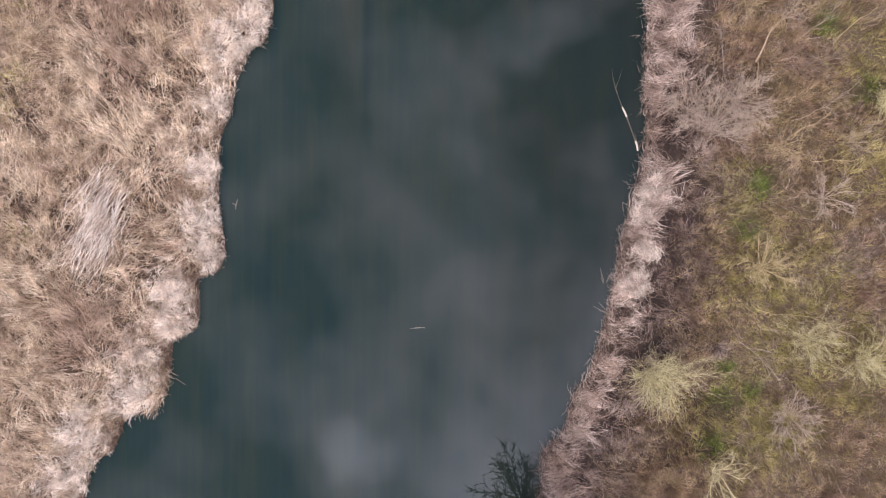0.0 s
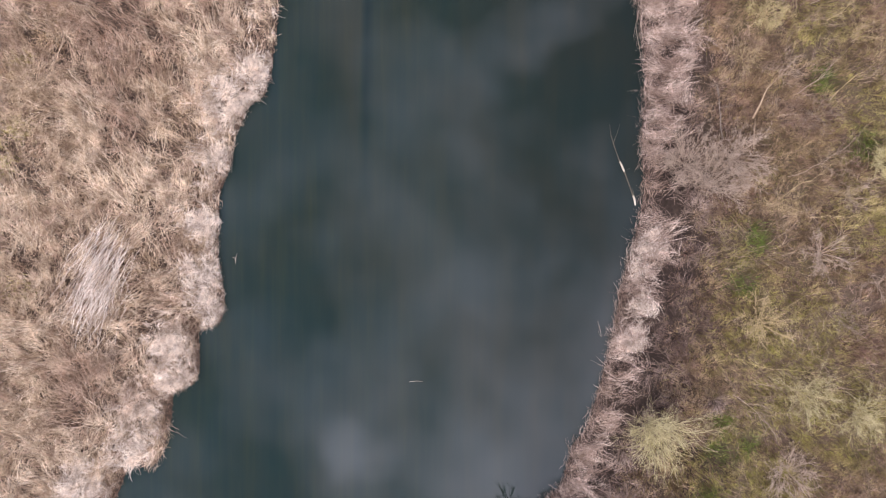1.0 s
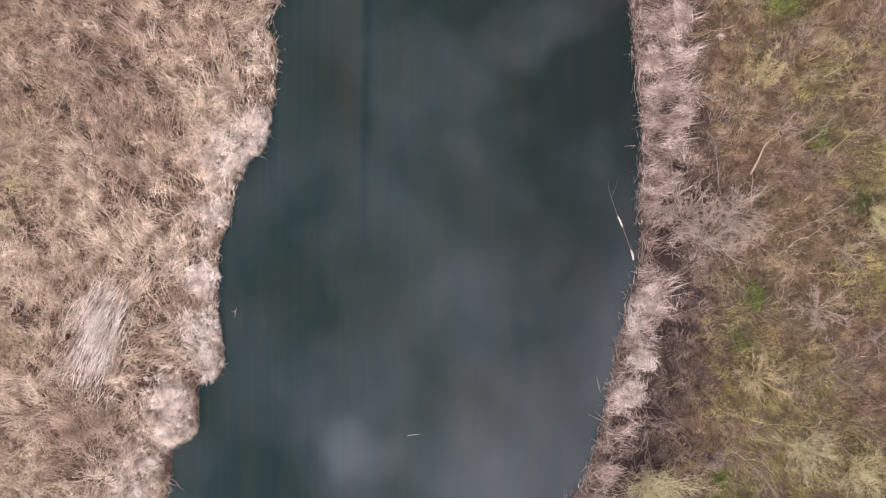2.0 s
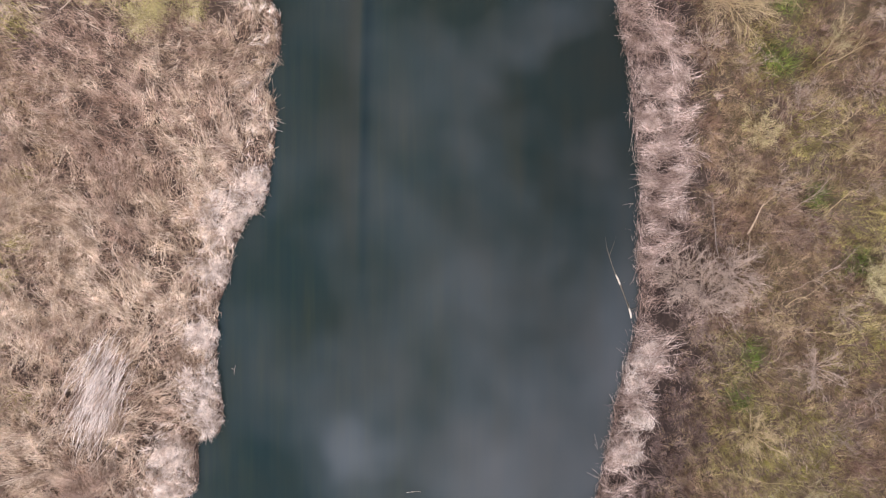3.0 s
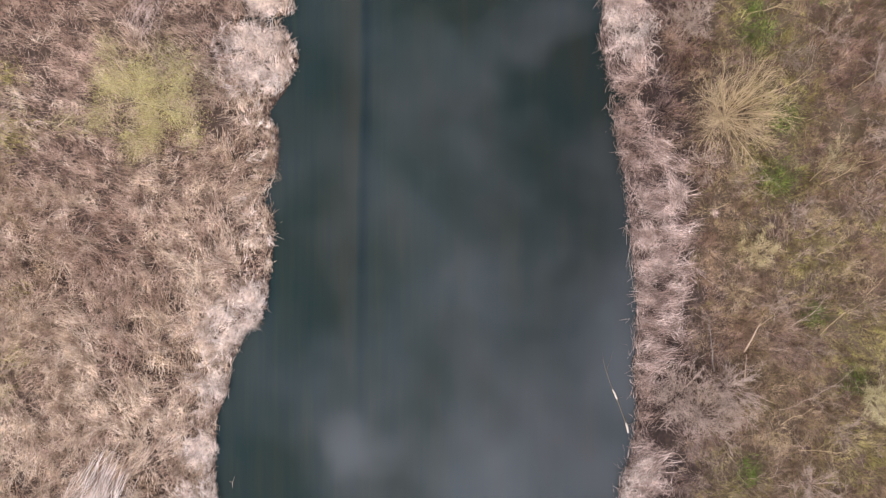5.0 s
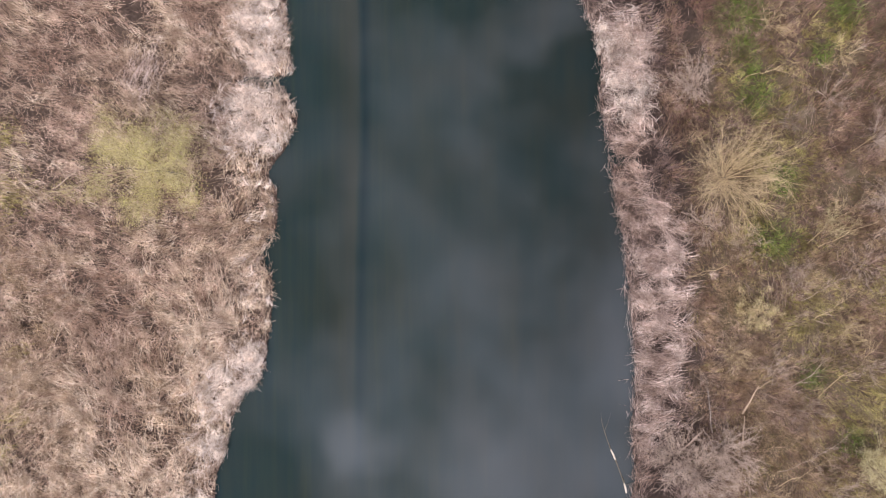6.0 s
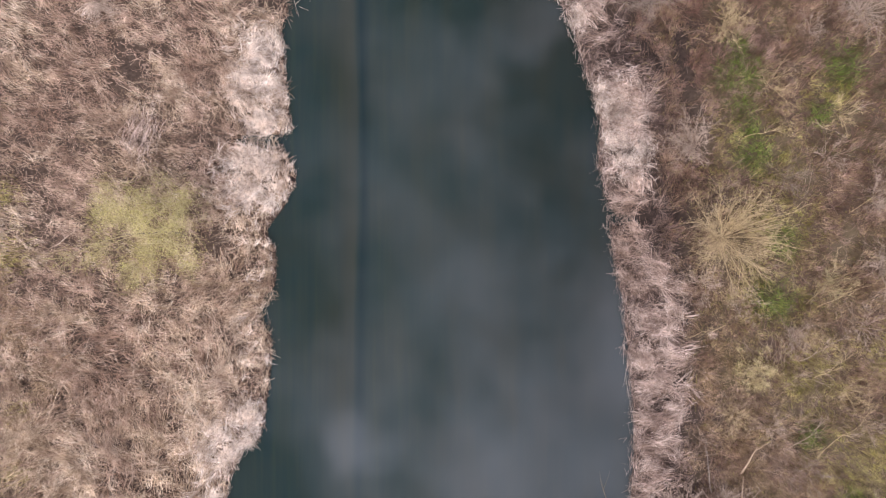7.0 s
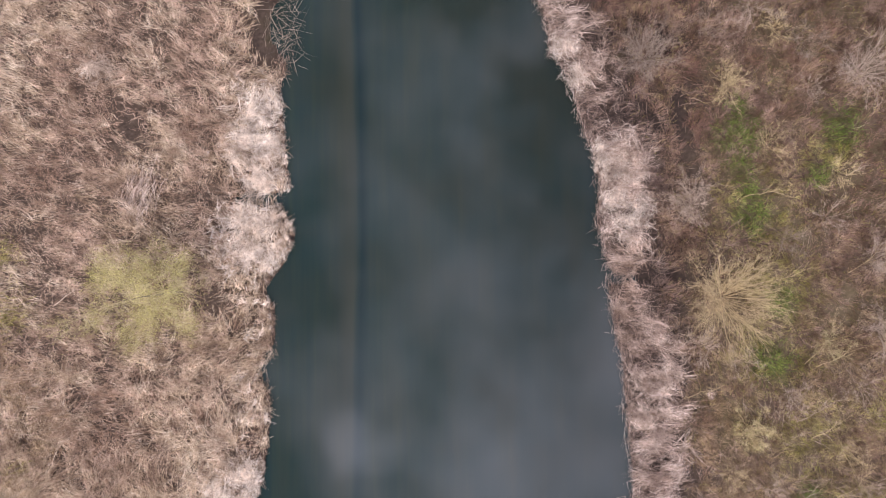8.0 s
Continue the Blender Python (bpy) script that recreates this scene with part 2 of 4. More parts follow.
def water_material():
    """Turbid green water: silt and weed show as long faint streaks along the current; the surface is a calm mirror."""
    # opaque surface: how the bed shows through the murk is put into base colour
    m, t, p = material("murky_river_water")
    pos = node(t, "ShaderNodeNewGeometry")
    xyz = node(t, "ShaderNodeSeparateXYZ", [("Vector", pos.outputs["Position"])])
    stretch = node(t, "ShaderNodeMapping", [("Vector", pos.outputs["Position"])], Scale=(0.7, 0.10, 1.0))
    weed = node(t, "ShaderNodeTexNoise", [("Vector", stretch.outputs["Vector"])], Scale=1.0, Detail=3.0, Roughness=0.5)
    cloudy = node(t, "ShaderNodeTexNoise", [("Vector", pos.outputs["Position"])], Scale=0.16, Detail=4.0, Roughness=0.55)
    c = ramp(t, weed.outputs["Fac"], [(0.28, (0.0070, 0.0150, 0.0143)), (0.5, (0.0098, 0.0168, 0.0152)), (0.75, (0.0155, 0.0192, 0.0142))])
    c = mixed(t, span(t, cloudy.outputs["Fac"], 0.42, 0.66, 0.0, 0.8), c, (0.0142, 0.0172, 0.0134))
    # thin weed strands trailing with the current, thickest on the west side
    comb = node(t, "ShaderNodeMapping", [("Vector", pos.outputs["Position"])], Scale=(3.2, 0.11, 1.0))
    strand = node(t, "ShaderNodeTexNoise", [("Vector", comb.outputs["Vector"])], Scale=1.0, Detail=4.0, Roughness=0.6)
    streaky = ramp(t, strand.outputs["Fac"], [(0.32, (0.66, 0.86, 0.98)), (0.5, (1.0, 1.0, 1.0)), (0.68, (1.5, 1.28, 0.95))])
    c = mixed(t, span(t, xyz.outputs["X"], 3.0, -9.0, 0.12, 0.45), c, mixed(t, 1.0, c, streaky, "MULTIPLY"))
    # the base colour is multiplied up, most in blue, to the west and down eastward
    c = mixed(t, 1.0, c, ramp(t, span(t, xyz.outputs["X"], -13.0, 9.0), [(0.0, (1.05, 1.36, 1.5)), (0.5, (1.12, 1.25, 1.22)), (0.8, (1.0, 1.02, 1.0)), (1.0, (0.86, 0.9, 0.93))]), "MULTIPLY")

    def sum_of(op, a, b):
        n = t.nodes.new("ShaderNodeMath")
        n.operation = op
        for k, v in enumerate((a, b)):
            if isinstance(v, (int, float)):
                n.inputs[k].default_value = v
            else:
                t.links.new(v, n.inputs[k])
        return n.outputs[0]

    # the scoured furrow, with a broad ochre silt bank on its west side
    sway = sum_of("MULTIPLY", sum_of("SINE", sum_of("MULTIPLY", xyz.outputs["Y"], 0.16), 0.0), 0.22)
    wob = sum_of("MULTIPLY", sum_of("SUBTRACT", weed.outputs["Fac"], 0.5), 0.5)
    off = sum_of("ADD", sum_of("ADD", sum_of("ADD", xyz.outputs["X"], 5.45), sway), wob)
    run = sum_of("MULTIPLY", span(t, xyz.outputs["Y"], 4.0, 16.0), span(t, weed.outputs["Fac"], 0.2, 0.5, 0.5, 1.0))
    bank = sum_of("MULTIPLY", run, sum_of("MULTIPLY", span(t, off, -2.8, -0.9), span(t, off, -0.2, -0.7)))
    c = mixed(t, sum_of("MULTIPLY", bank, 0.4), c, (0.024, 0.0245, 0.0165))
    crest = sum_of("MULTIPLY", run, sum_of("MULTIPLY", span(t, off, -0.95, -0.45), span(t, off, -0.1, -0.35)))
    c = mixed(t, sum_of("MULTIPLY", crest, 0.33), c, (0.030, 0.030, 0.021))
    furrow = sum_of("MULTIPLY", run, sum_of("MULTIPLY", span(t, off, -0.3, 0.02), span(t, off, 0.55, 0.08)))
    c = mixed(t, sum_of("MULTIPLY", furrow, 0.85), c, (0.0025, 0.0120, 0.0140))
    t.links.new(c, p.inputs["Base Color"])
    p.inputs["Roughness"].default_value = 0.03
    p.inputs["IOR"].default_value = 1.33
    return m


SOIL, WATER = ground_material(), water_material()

# ---------------------------------------------------------------- plan of the river
# (north, east) along the edge of the reeds
WEST = [(-60, -34), (-30, -28), (-18, -22.5), (-14.1, -21.5), (-12.4, -21.2), (-11.3, -19.8), (-9.5, -19.1), (-9.2, -17.5), (-8.5, -17.0), (-6.8, -16.6), (-5.2, -16.5),
        (-4.6, -15.2), (-3.5, -14.9), (-1.7, -15.0), (-1.2, -13.7), (0.3, -13.5), (2.6, -13.9), (6.1, -13.8), (8.0, -13.1), (9.2, -13.0), (11.1, -12.2), (11.7, -11.3),
        (13.0, -10.9), (16.5, -10.5), (17.8, -10.4), (19.1, -10.9), (20.5, -10.2), (22.6, -10.2), (23.7, -10.8), (25.1, -9.7), (26.7, -9.0), (28.4, -9.7), (29.5, -9.2),
        (30.8, -9.5), (33.1, -9.6), (35.3, -9.8), (36.6, -9.0), (37.6, -8.6), (39.1, -9.0), (42, -9.4), (70, -12)]
EAST = [(-60, -14), (-30, -4), (-16, 3.0), (-13.5, 4.2), (-11.3, 4.2), (-10.2, 5.4), (-8.1, 5.9), (-6.9, 6.8), (-5.0, 7.4), (-3.4, 7.8), (-1.5, 8.3), (0.7, 8.6), (2.2, 9.1), (4.4, 9.6),
        (6.6, 9.9), (8.2, 9.7), (12.8, 9.9), (17.1, 9.5), (19.3, 9.3), (21.2, 9.0), (23.4, 8.7), (25.6, 8.5), (27.5, 8.0), (29.4, 8.2), (31.0, 8.0), (32.3, 7.4), (33.9, 6.9),
        (35.8, 6.3), (37.0, 5.5), (38.6, 5.2), (42, 4.0), (70, -4)]
WEST, EAST = np.array(WEST, float), np.array(EAST, float)
SOUTH_END, NORTH_END, WEST_END, EAST_END = -17.5, 43.5, -29.0, 26.5


def inland_w(x, y):
    return np.interp(y, WEST[:, 0], WEST[:, 1]) + 0.12 + 0.1 * np.clip((y - 6) / 8, 0, 1) - x


def inland_e(x, y):
    return x - np.interp(y, EAST[:, 0], EAST[:, 1]) + 0.22 - 0.12 * np.clip((y - 3) / 4, 0, 1) * np.clip((24 - y) / 4, 0, 1)


def wave(x, y, s, k=0.0):
    """A cheap smooth field in about -1 to 1."""
    return (np.sin(x * s + 1.7 * np.sin(y * s * 0.7 + k) + k) + np.sin(y * s * 1.13 + 1.3 * np.sin(x * s * 0.83 - k) + 2.1 * k)
            + 0.6 * np.sin((x + y) * s * 2.1 + k * 3.7) + 0.6 * np.sin((x - y) * s * 1.9 - k * 1.3)) / 3.2


def ground_z(x, y):
    x, y = np.asarray(x, float), np.asarray(y, float)
    d = np.maximum(inland_w(x, y) - 0.3, inland_e(x, y) - 0.4)
    # a drowned corner of the west bank, and two narrow runnels
    d = d - 2.0 * np.exp(-((y - 38.5) / 1.7) ** 2 - ((x + 9.9) / 1.0) ** 2)
    d = d - 1.1 * np.exp(-((y - 19.1) / 1.0) ** 2 - ((x + 10.5) / 0.6) ** 2)
    d = d - 5.0 * np.exp(-((y - 28.82) / 0.27) ** 2) * ((x > -12.3) & (x < 0)) - 2.2 * np.exp(-((y - 24.35 - 0.12 * np.sin(x * 1.7)) / 0.24) ** 2) * ((x < 12.9) & (x > 0))
    land = 0.06 + 0.5 * (1 - np.exp(-np.maximum(d, 0) / 4.0)) + 0.10 * wave(x, y, 0.9, 0.4) * np.clip(d, 0, 1)
    bed = np.maximum(-1.5, 0.06 + 0.75 * np.minimum(d, 0)) + 0.08 * wave(x, y * 0.3, 0.8, 1.2) * np.clip(-d, 0, 1)
    # a scoured furrow with a silt ridge beside it
    f = -5.6 + 0.25 * np.sin(y * 0.12)
    run = np.clip((y - 8) / 6, 0, 1)
    bed = bed - 0.3 * run * np.exp(-((x - f) / 0.3) ** 2) + 0.25 * run * np.exp(-((x - f + 0.8) / 0.4) ** 2)
    return np.where(d > 0, land, bed)


def mesh_object(name, verts, quads, mat, parent=None, smooth=False, tone=None):
    """verts (n, 3) and quads (m, 4) as arrays, made into one mesh object."""
    me = bpy.data.meshes.new(name)
    verts, quads = np.asarray(verts, np.float32), np.asarray(quads, np.int32)
    me.vertices.add(len(verts))
    me.vertices.foreach_set("co", verts.ravel())
    k = quads.shape[1]
    me.loops.add(quads.size)
    me.loops.foreach_set("vertex_index", quads.ravel())
    me.polygons.add(len(quads))
    me.polygons.foreach_set("loop_start", np.arange(0, quads.size, k, dtype=np.int32))
    me.polygons.foreach_set("loop_total", np.full(len(quads), k, np.int32))
    if smooth:
        me.polygons.foreach_set("use_smooth", np.ones(len(quads), bool))
    me.update(calc_edges=True)
    if tone is not None:
        me.attributes.new("tone", "FLOAT", "POINT").data.foreach_set("value", np.asarray(tone, np.float32))
    me.materials.append(mat)
    ob = new(name, me)
    ob.parent = parent
    return ob


def graded(a, b, step, far):
    """Even steps from a to b, then ever longer ones out to far on both sides."""
    out = [step * 1.6 ** k for k in range(40) if step * 1.6 ** k < far]
    return np.array([a - v for v in reversed(out)] + list(np.arange(a, b, step)) + [b + v for v in out])


def sheet(xs, ys, height):
    gx, gy = np.meshgrid(xs, ys)
    v = np.stack([gx.ravel(), gy.ravel(), height(gx.ravel(), gy.ravel())], 1)
    i = np.arange(len(ys) * len(xs)).reshape(len(ys), len(xs))
    return v, np.stack([i[:-1, :-1], i[:-1, 1:], i[1:, 1:], i[1:, :-1]], -1).reshape(-1, 4)


v, q = sheet(graded(-32, 32, 0.3, 2500), graded(-20, 46, 0.3, 2500), ground_z)
ground = tagged(mesh_object("ground", v, q, SOIL, smooth=True), "dark muddy river banks and silty green river bed", "ground", kind="structure")
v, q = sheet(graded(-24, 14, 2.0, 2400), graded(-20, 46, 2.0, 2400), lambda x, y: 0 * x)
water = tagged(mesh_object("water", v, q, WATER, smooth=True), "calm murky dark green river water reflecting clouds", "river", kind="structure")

# ---------------------------------------------------------------- stalks and blades
RNG = np.random.default_rng(7)


def scatter(x0, x1, y0, y1, density, keep):
    n = int((x1 - x0) * (y1 - y0) * density)
    x, y = RNG.uniform(x0, x1, n), RNG.uniform(y0, y1, n)
    k = keep(x, y)
    k = k if k.dtype == bool else RNG.random(n) < k
    return x[k], y[k]


def tufts(x, y, cell, seed):
    """For each point: its tuft's random numbers (4), and the offset from the tuft's middle."""
    r = np.random.default_rng(seed)
    table = r.random((97, 89, 6))
    best, who, off = np.full(len(x), 1e9), np.zeros((len(x), 4)), np.zeros((len(x), 2))
    cx, cy = np.floor(x / cell).astype(int), np.floor(y / cell).astype(int)
    for i in (-1, 0, 1):
        for j in (-1, 0, 1):
            h = table[(cx + i) % 97, (cy + j) % 89]
            dx, dy = x - (cx + i + h[:, 0]) * cell, y - (cy + j + h[:, 1]) * cell
            d = dx * dx + dy * dy
            m = d < best
            best[m], who[m], off[m] = d[m], h[m][:, 2:], np.stack([dx, dy], 1)[m]
    return who, off


def blades(name, x, y, heading, rise, droop, length, width, mat, segs=3, base=0.0, curl=0.5, parent=None, tip=0.25, tone=None):
    """Ribbons that rise from the ground at angle rise and bend over by droop, towards heading."""
    n = len(x)
    z = np.maximum(ground_z(x, y), -0.25) + base
    p = np.stack([x, y, z], 1)
    hd = heading + 0 * x
    turn = RNG.normal(0, curl, n) / segs
    tw = RNG.normal(0, 0.5, n)
    rows = []
    for k in range(segs + 1):
        f = k / segs
        e = rise - droop * f
        side = np.stack([-np.sin(hd) * np.cos(tw), np.cos(hd) * np.cos(tw), np.sin(tw)], 1)
        wd = (width * (1 - (1 - tip) * f ** 1.5))[:, None] * 0.5
        rows += [p - side * wd, p + side * wd]
        st = (length / segs)[:, None]
        p = p + st * np.stack([np.cos(hd) * np.cos(e), np.sin(hd) * np.cos(e), np.sin(e)], 1)
        low = np.maximum(ground_z(p[:, 0], p[:, 1]), 0.0) + 0.03 + 0.04 * RNG.random(n)
        p[:, 2] = np.maximum(p[:, 2], low)
        hd = hd + turn
    m = 2 * (segs + 1)
    v = np.stack(rows, 1).reshape(-1, 3)
    one = np.array([[2 * k, 2 * k + 1, 2 * k + 3, 2 * k + 2] for k in range(segs)])
    q = (np.arange(n)[:, None, None] * m + one[None]).reshape(-1, 4)
    tone = RNG.random(n) if tone is None else tone
    return mesh_object(name, v, q, mat, parent, tone=np.repeat(tone, m))


def locks(x, y, each, wide, along, heading):
    """Each point becomes a lock of stalks lying side by side: new x, y, and the lock's number for each stalk."""
    i = np.repeat(np.arange(len(x)), each)
    a, b = RNG.normal(0, along, len(i)), RNG.normal(0, wide, len(i))
    c, q = np.cos(heading[i]), np.sin(heading[i])
    return x[i] + a * c - b * q, y[i] + a * q + b * c, i


def between(v, a, b):
    return np.clip((v - a) / (b - a), 0, 1)


# bleached tufts along the west edge: east, north, radius
PALE_W = [(-12.6, 11.2, 1.6), (-13.6, 8.0, 1.0), (-14.6, 4.6, 1.0), (-14.6, 1.4, 1.1), (-14.3, -0.6, 0.8), (-16.4, -2.6, 1.3), (-16.3, -4.2, 0.9), (-18.4, -5.8, 1.0), (-18.8, -8.2, 1.2),
          (-21.6, -10.2, 1.2), (-22.3, -12.6, 1.2), (-10.7, 33.7, 1.4), (-10.9, 31.5, 1.6), (-11.0, 26.9, 1.9), (-12.0, 12.8, 1.0), (-10.6, 29.9, 0.9)]


def spots(x, y, table):
    s = np.zeros(len(x))
    for a, b, r in table:
        s = np.maximum(s, np.exp(-(((x - a) ** 2 + (y - b) ** 2) / (r * r)) ** 1.5))
    return s


def dark_hole(x, y):
    """Small deep holes between the reeds."""
    return spots(x, y, [(-18.5, 33.1, 0.6), (-18.1, 32.3, 0.45), (-18.7, 31.6, 0.4), (-13.7, 22.9, 0.7), (-17.3, 3.7, 0.4), (-18.0, 9.2, 0.35), (-14.9, 24.6, 0.3)]) > 0.25 + 0.5 * RNG.random(len(x))


def open_w(x, y):
    """Where the west bank is clear of reeds: the runnel, the drowned corner, a hollow."""
    gap = (np.abs(y - 28.82 - 0.08 * np.sin(x * 3)) < 0.32) & (x > -12.2)
    drown = (((y - 38.4) / 2.4) ** 2 + ((x + 10.0) / 1.6) ** 2 < 1) & (RNG.random(len(x)) < 0.985)
    pit = ((y - 33.2) / 1.0) ** 2 + ((x + 18.2) / 0.9) ** 2 < RNG.random(len(x)) * 1.6
    bend = -18.2 + 0.25 * (33.0 - y) + 0.35 * np.sin(y * 2.1)
    pit |= (np.abs(x - bend) < 0.9 * RNG.random(len(x))) & (y > 28.6) & (y < 35.2)
    pit |= ((y - 23.0) / 1.0) ** 2 + ((x + 14.3) / 0.8) ** 2 < RNG.random(len(x)) * 1.5
    pit |= ((y - 23.0) / 0.35) ** 2 + ((x + 21.7) / 0.8) ** 2 < RNG.random(len(x)) * 1.5
    pit |= (((y - 19.1) / 1.2) ** 2 + ((x + 10.6) / 0.6) ** 2 < 1) & (RNG.random(len(x)) < 0.75)
    pit |= ((y - 3.7) / 0.6) ** 2 + ((x + 17.3) / 0.4) ** 2 < RNG.random(len(x)) * 1.4
    return gap | drown | (pit & (RNG.random(len(x)) < 0.76)) | dark_hole(x, y)


# main reed bed of the west bank: locks of stalks lying over one another
x, y = scatter(WEST_END, -8, SOUTH_END, NORTH_END, 46, lambda x, y: (inland_w(x, y) > 0.25 + 0.3 * RNG.random(len(x))) & ~open_w(x, y))
t4, off = tufts(x + 0.2 * wave(x, y, 2.2, 0.6), y + 0.2 * wave(x, y, 2.0, 1.6), 0.95, 3)
core = np.clip(1.35 - np.hypot(off[:, 0], off[:, 1]) / 0.5, 0.1, 1)
big, _ = tufts(x + 0.5 * wave(x, y, 1.3, 1.0), y + 0.5 * wave(x, y, 1.1, 3.0), 3.1, 4)
keep = RNG.random(len(x)) < np.clip(0.2 + 0.95 * t4[:, 3], 0, 1) * (0.25 + 0.75 * core) * (1 - 0.75 * spots(x, y, PALE_W))
x, y, t4, big, core = x[keep], y[keep], t4[keep], big[keep], core[keep]
n = len(x)
d = inland_w(x, y)
north = between(y + 0.25 * d, 15, 24) * between(d, 2.0, 5.0)
flow = np.where(RNG.random(n) < 0.8 * north, 2.75, 1.6 + 0.8 * wave(x, y, 0.3, 2.0) + (big[:, 0] - 0.5) * 1.7)
head = np.where(RNG.random(n) < 0.25 - 0.1 * north, RNG.uniform(0, 6.28, n), flow + (t4[:, 0] - 0.5) * (1.8 - 0.9 * north) + RNG.normal(0, 0.4, n) + 3.14 * (RNG.random(n) < 0.3))
head = np.where(d < 0.75, 1.57 + 3.14 * (RNG.random(n) < 0.5) + RNG.normal(0, 0.55, n), head)
size = (0.5 + 0.5 * t4[:, 1] + 0.4 * big[:, 1]) * (0.55 + 0.5 * between(d, 0.3, 4)) * (1 - 0.5 * north) * RNG.uniform(0.6, 1.5, n)
rise, droop, light = RNG.uniform(0.35, 1.3, n), RNG.uniform(0.0, 1.3, n), np.clip(RNG.normal(0.49, 0.22, n) + 0.24 * core + 0.3 * (big[:, 3] - 0.5) - 0.10 * between(d, 4, 9) * (1 - 0.6 * north), 0, 1)
dark = RNG.random(n) < 0.2 + 0.55 * north * (big[:, 2] > 0.25)
for name, pick, mat, label in (("reed_bed", ~dark, REED, "dense matted bed of dry tan lodged reeds"), ("sedge_bed", dark, REED_DARK, "darker brown dry sedge growing among the reeds")):
    px, py, i = locks(x[pick], y[pick], 7, 0.11, 0.25, head[pick])
    k = len(i)
    tagged(blades(name, px, py, head[pick][i] + RNG.normal(0, 0.2, k), rise[pick][i] + RNG.normal(0, 0.15, k), droop[pick][i] + RNG.normal(0, 0.25, k), size[pick][i] * RNG.uniform(0.5, 1.2, k),
                  RNG.uniform(0.015, 0.031, k) * (1 - 0.2 * north[pick][i]), mat, curl=0.3, base=0.35 * RNG.random(k), tone=np.clip(light[pick][i] + RNG.normal(0, 0.06, k), 0, 1)), label, "reeds", kind="stuff")
# short broken stalks covering the ground beneath
x, y = scatter(WEST_END, -8, SOUTH_END, NORTH_END, 34, lambda x, y: (inland_w(x, y) > 0.6) & (((y - 38.4) / 2.4) ** 2 + ((x + 10.0) / 1.6) ** 2 > 1) & (np.abs(y - 28.82) > 0.3) & ~dark_hole(x, y))
n = len(x)
t4, off = tufts(x, y, 0.5, 9)
tagged(blades("reed_litter", x, y, RNG.uniform(0, 6.28, n), RNG.uniform(0.1, 1.2, n), RNG.uniform(0.0, 0.8, n), RNG.uniform(0.2, 0.6, n), RNG.uniform(0.016, 0.034, n), REED_DARK, segs=1, base=0.1 * RNG.random(n), tone=0.15 + 0.8 * t4[:, 0]),
       "short broken brown stalks littering the reed bed floor", "reeds", kind="stuff")
# straw-yellow drifts
x, y = scatter(WEST_END, -20, SOUTH_END, NORTH_END, 70, lambda x, y: spots(x, y, [(-24.7, 18.2, 1.5), (-22.8, 16.4, 1.0), (-26.4, 20.2, 1.2), (-25.6, 12.5, 1.2), (-23.5, 14.6, 0.8), (-26.5, 30.5, 1.0)]))
n = len(x)
tagged(blades("straw_grass", x, y, RNG.uniform(0, 6.28, n), RNG.uniform(0.5, 1.3, n), RNG.uniform(0.2, 1.6, n), RNG.uniform(0.5, 1.0, n), RNG.uniform(0.016, 0.034, n), TAN, base=0.4 * RNG.random(n)), "straw-yellow dry grass among the reeds", "grass", kind="stuff")
# a little fresh green showing between the reeds
x, y = scatter(WEST_END, -20, SOUTH_END, NORTH_END, 60, lambda x, y: 0.8 * spots(x, y, [(-25.2, 10.0, 0.8), (-26.3, 8.0, 1.0), (-25.5, 25.8, 0.9), (-25.3, 22.4, 1.2), (-24.6, 13.6, 0.6), (-18.2, 33.6, 0.7), (-25.0, 0.8, 0.7)]))
n = len(x)
tagged(blades("green_shoots", x, y, RNG.uniform(0, 6.28, n), RNG.uniform(0.9, 1.5, n), RNG.uniform(0.2, 1.2, n), RNG.uniform(0.6, 1.1, n), RNG.uniform(0.02, 0.04, n), OLIVE, segs=2), "young green shoots among the dry reeds", "grass", kind="stuff")

# bleached reed tufts at the west edge
x, y = scatter(-26, -8, SOUTH_END, NORTH_END, 80, lambda x, y: ((inland_w(x, y) > 0.15) & ~open_w(x, y)) * np.maximum(spots(x, y, PALE_W) * np.clip(0.7 + 0.9 * wave(x, y, 2.6, 0.7), 0.12, 1), 0.10 * np.exp(-((inland_w(x, y) - 0.6) / 0.9) ** 2) * (1 - 0.75 * between(y, 13, 15) * (1 - between(y, 23, 25))) * (1 - between(y, 35.0, 36.0))))
n = len(x)
t4, off = tufts(x, y, 0.6, 5)
shore = inland_w(x, y)
head = np.where(shore < 0.8, 1.57 + 3.14 * (RNG.random(n) < 0.5) + RNG.normal(0, 0.6, n), 6.28 * t4[:, 0] + RNG.normal(0, 1.0, n))
rise, droop = RNG.uniform(0.6, 1.4, n), RNG.uniform(0.2, 1.9, n)
size, light = RNG.uniform(0.4, 0.9, n) * (0.8 + 0.6 * t4[:, 1]) * (0.55 + 0.45 * between(shore, 0.2, 1.2)), RNG.random(n)
px, py, i = locks(x, y, 8, 0.07, 0.08, head)
dry = inland_w(px, py) > 0.12
px, py, i = px[dry], py[dry], i[dry]
k = len(i)
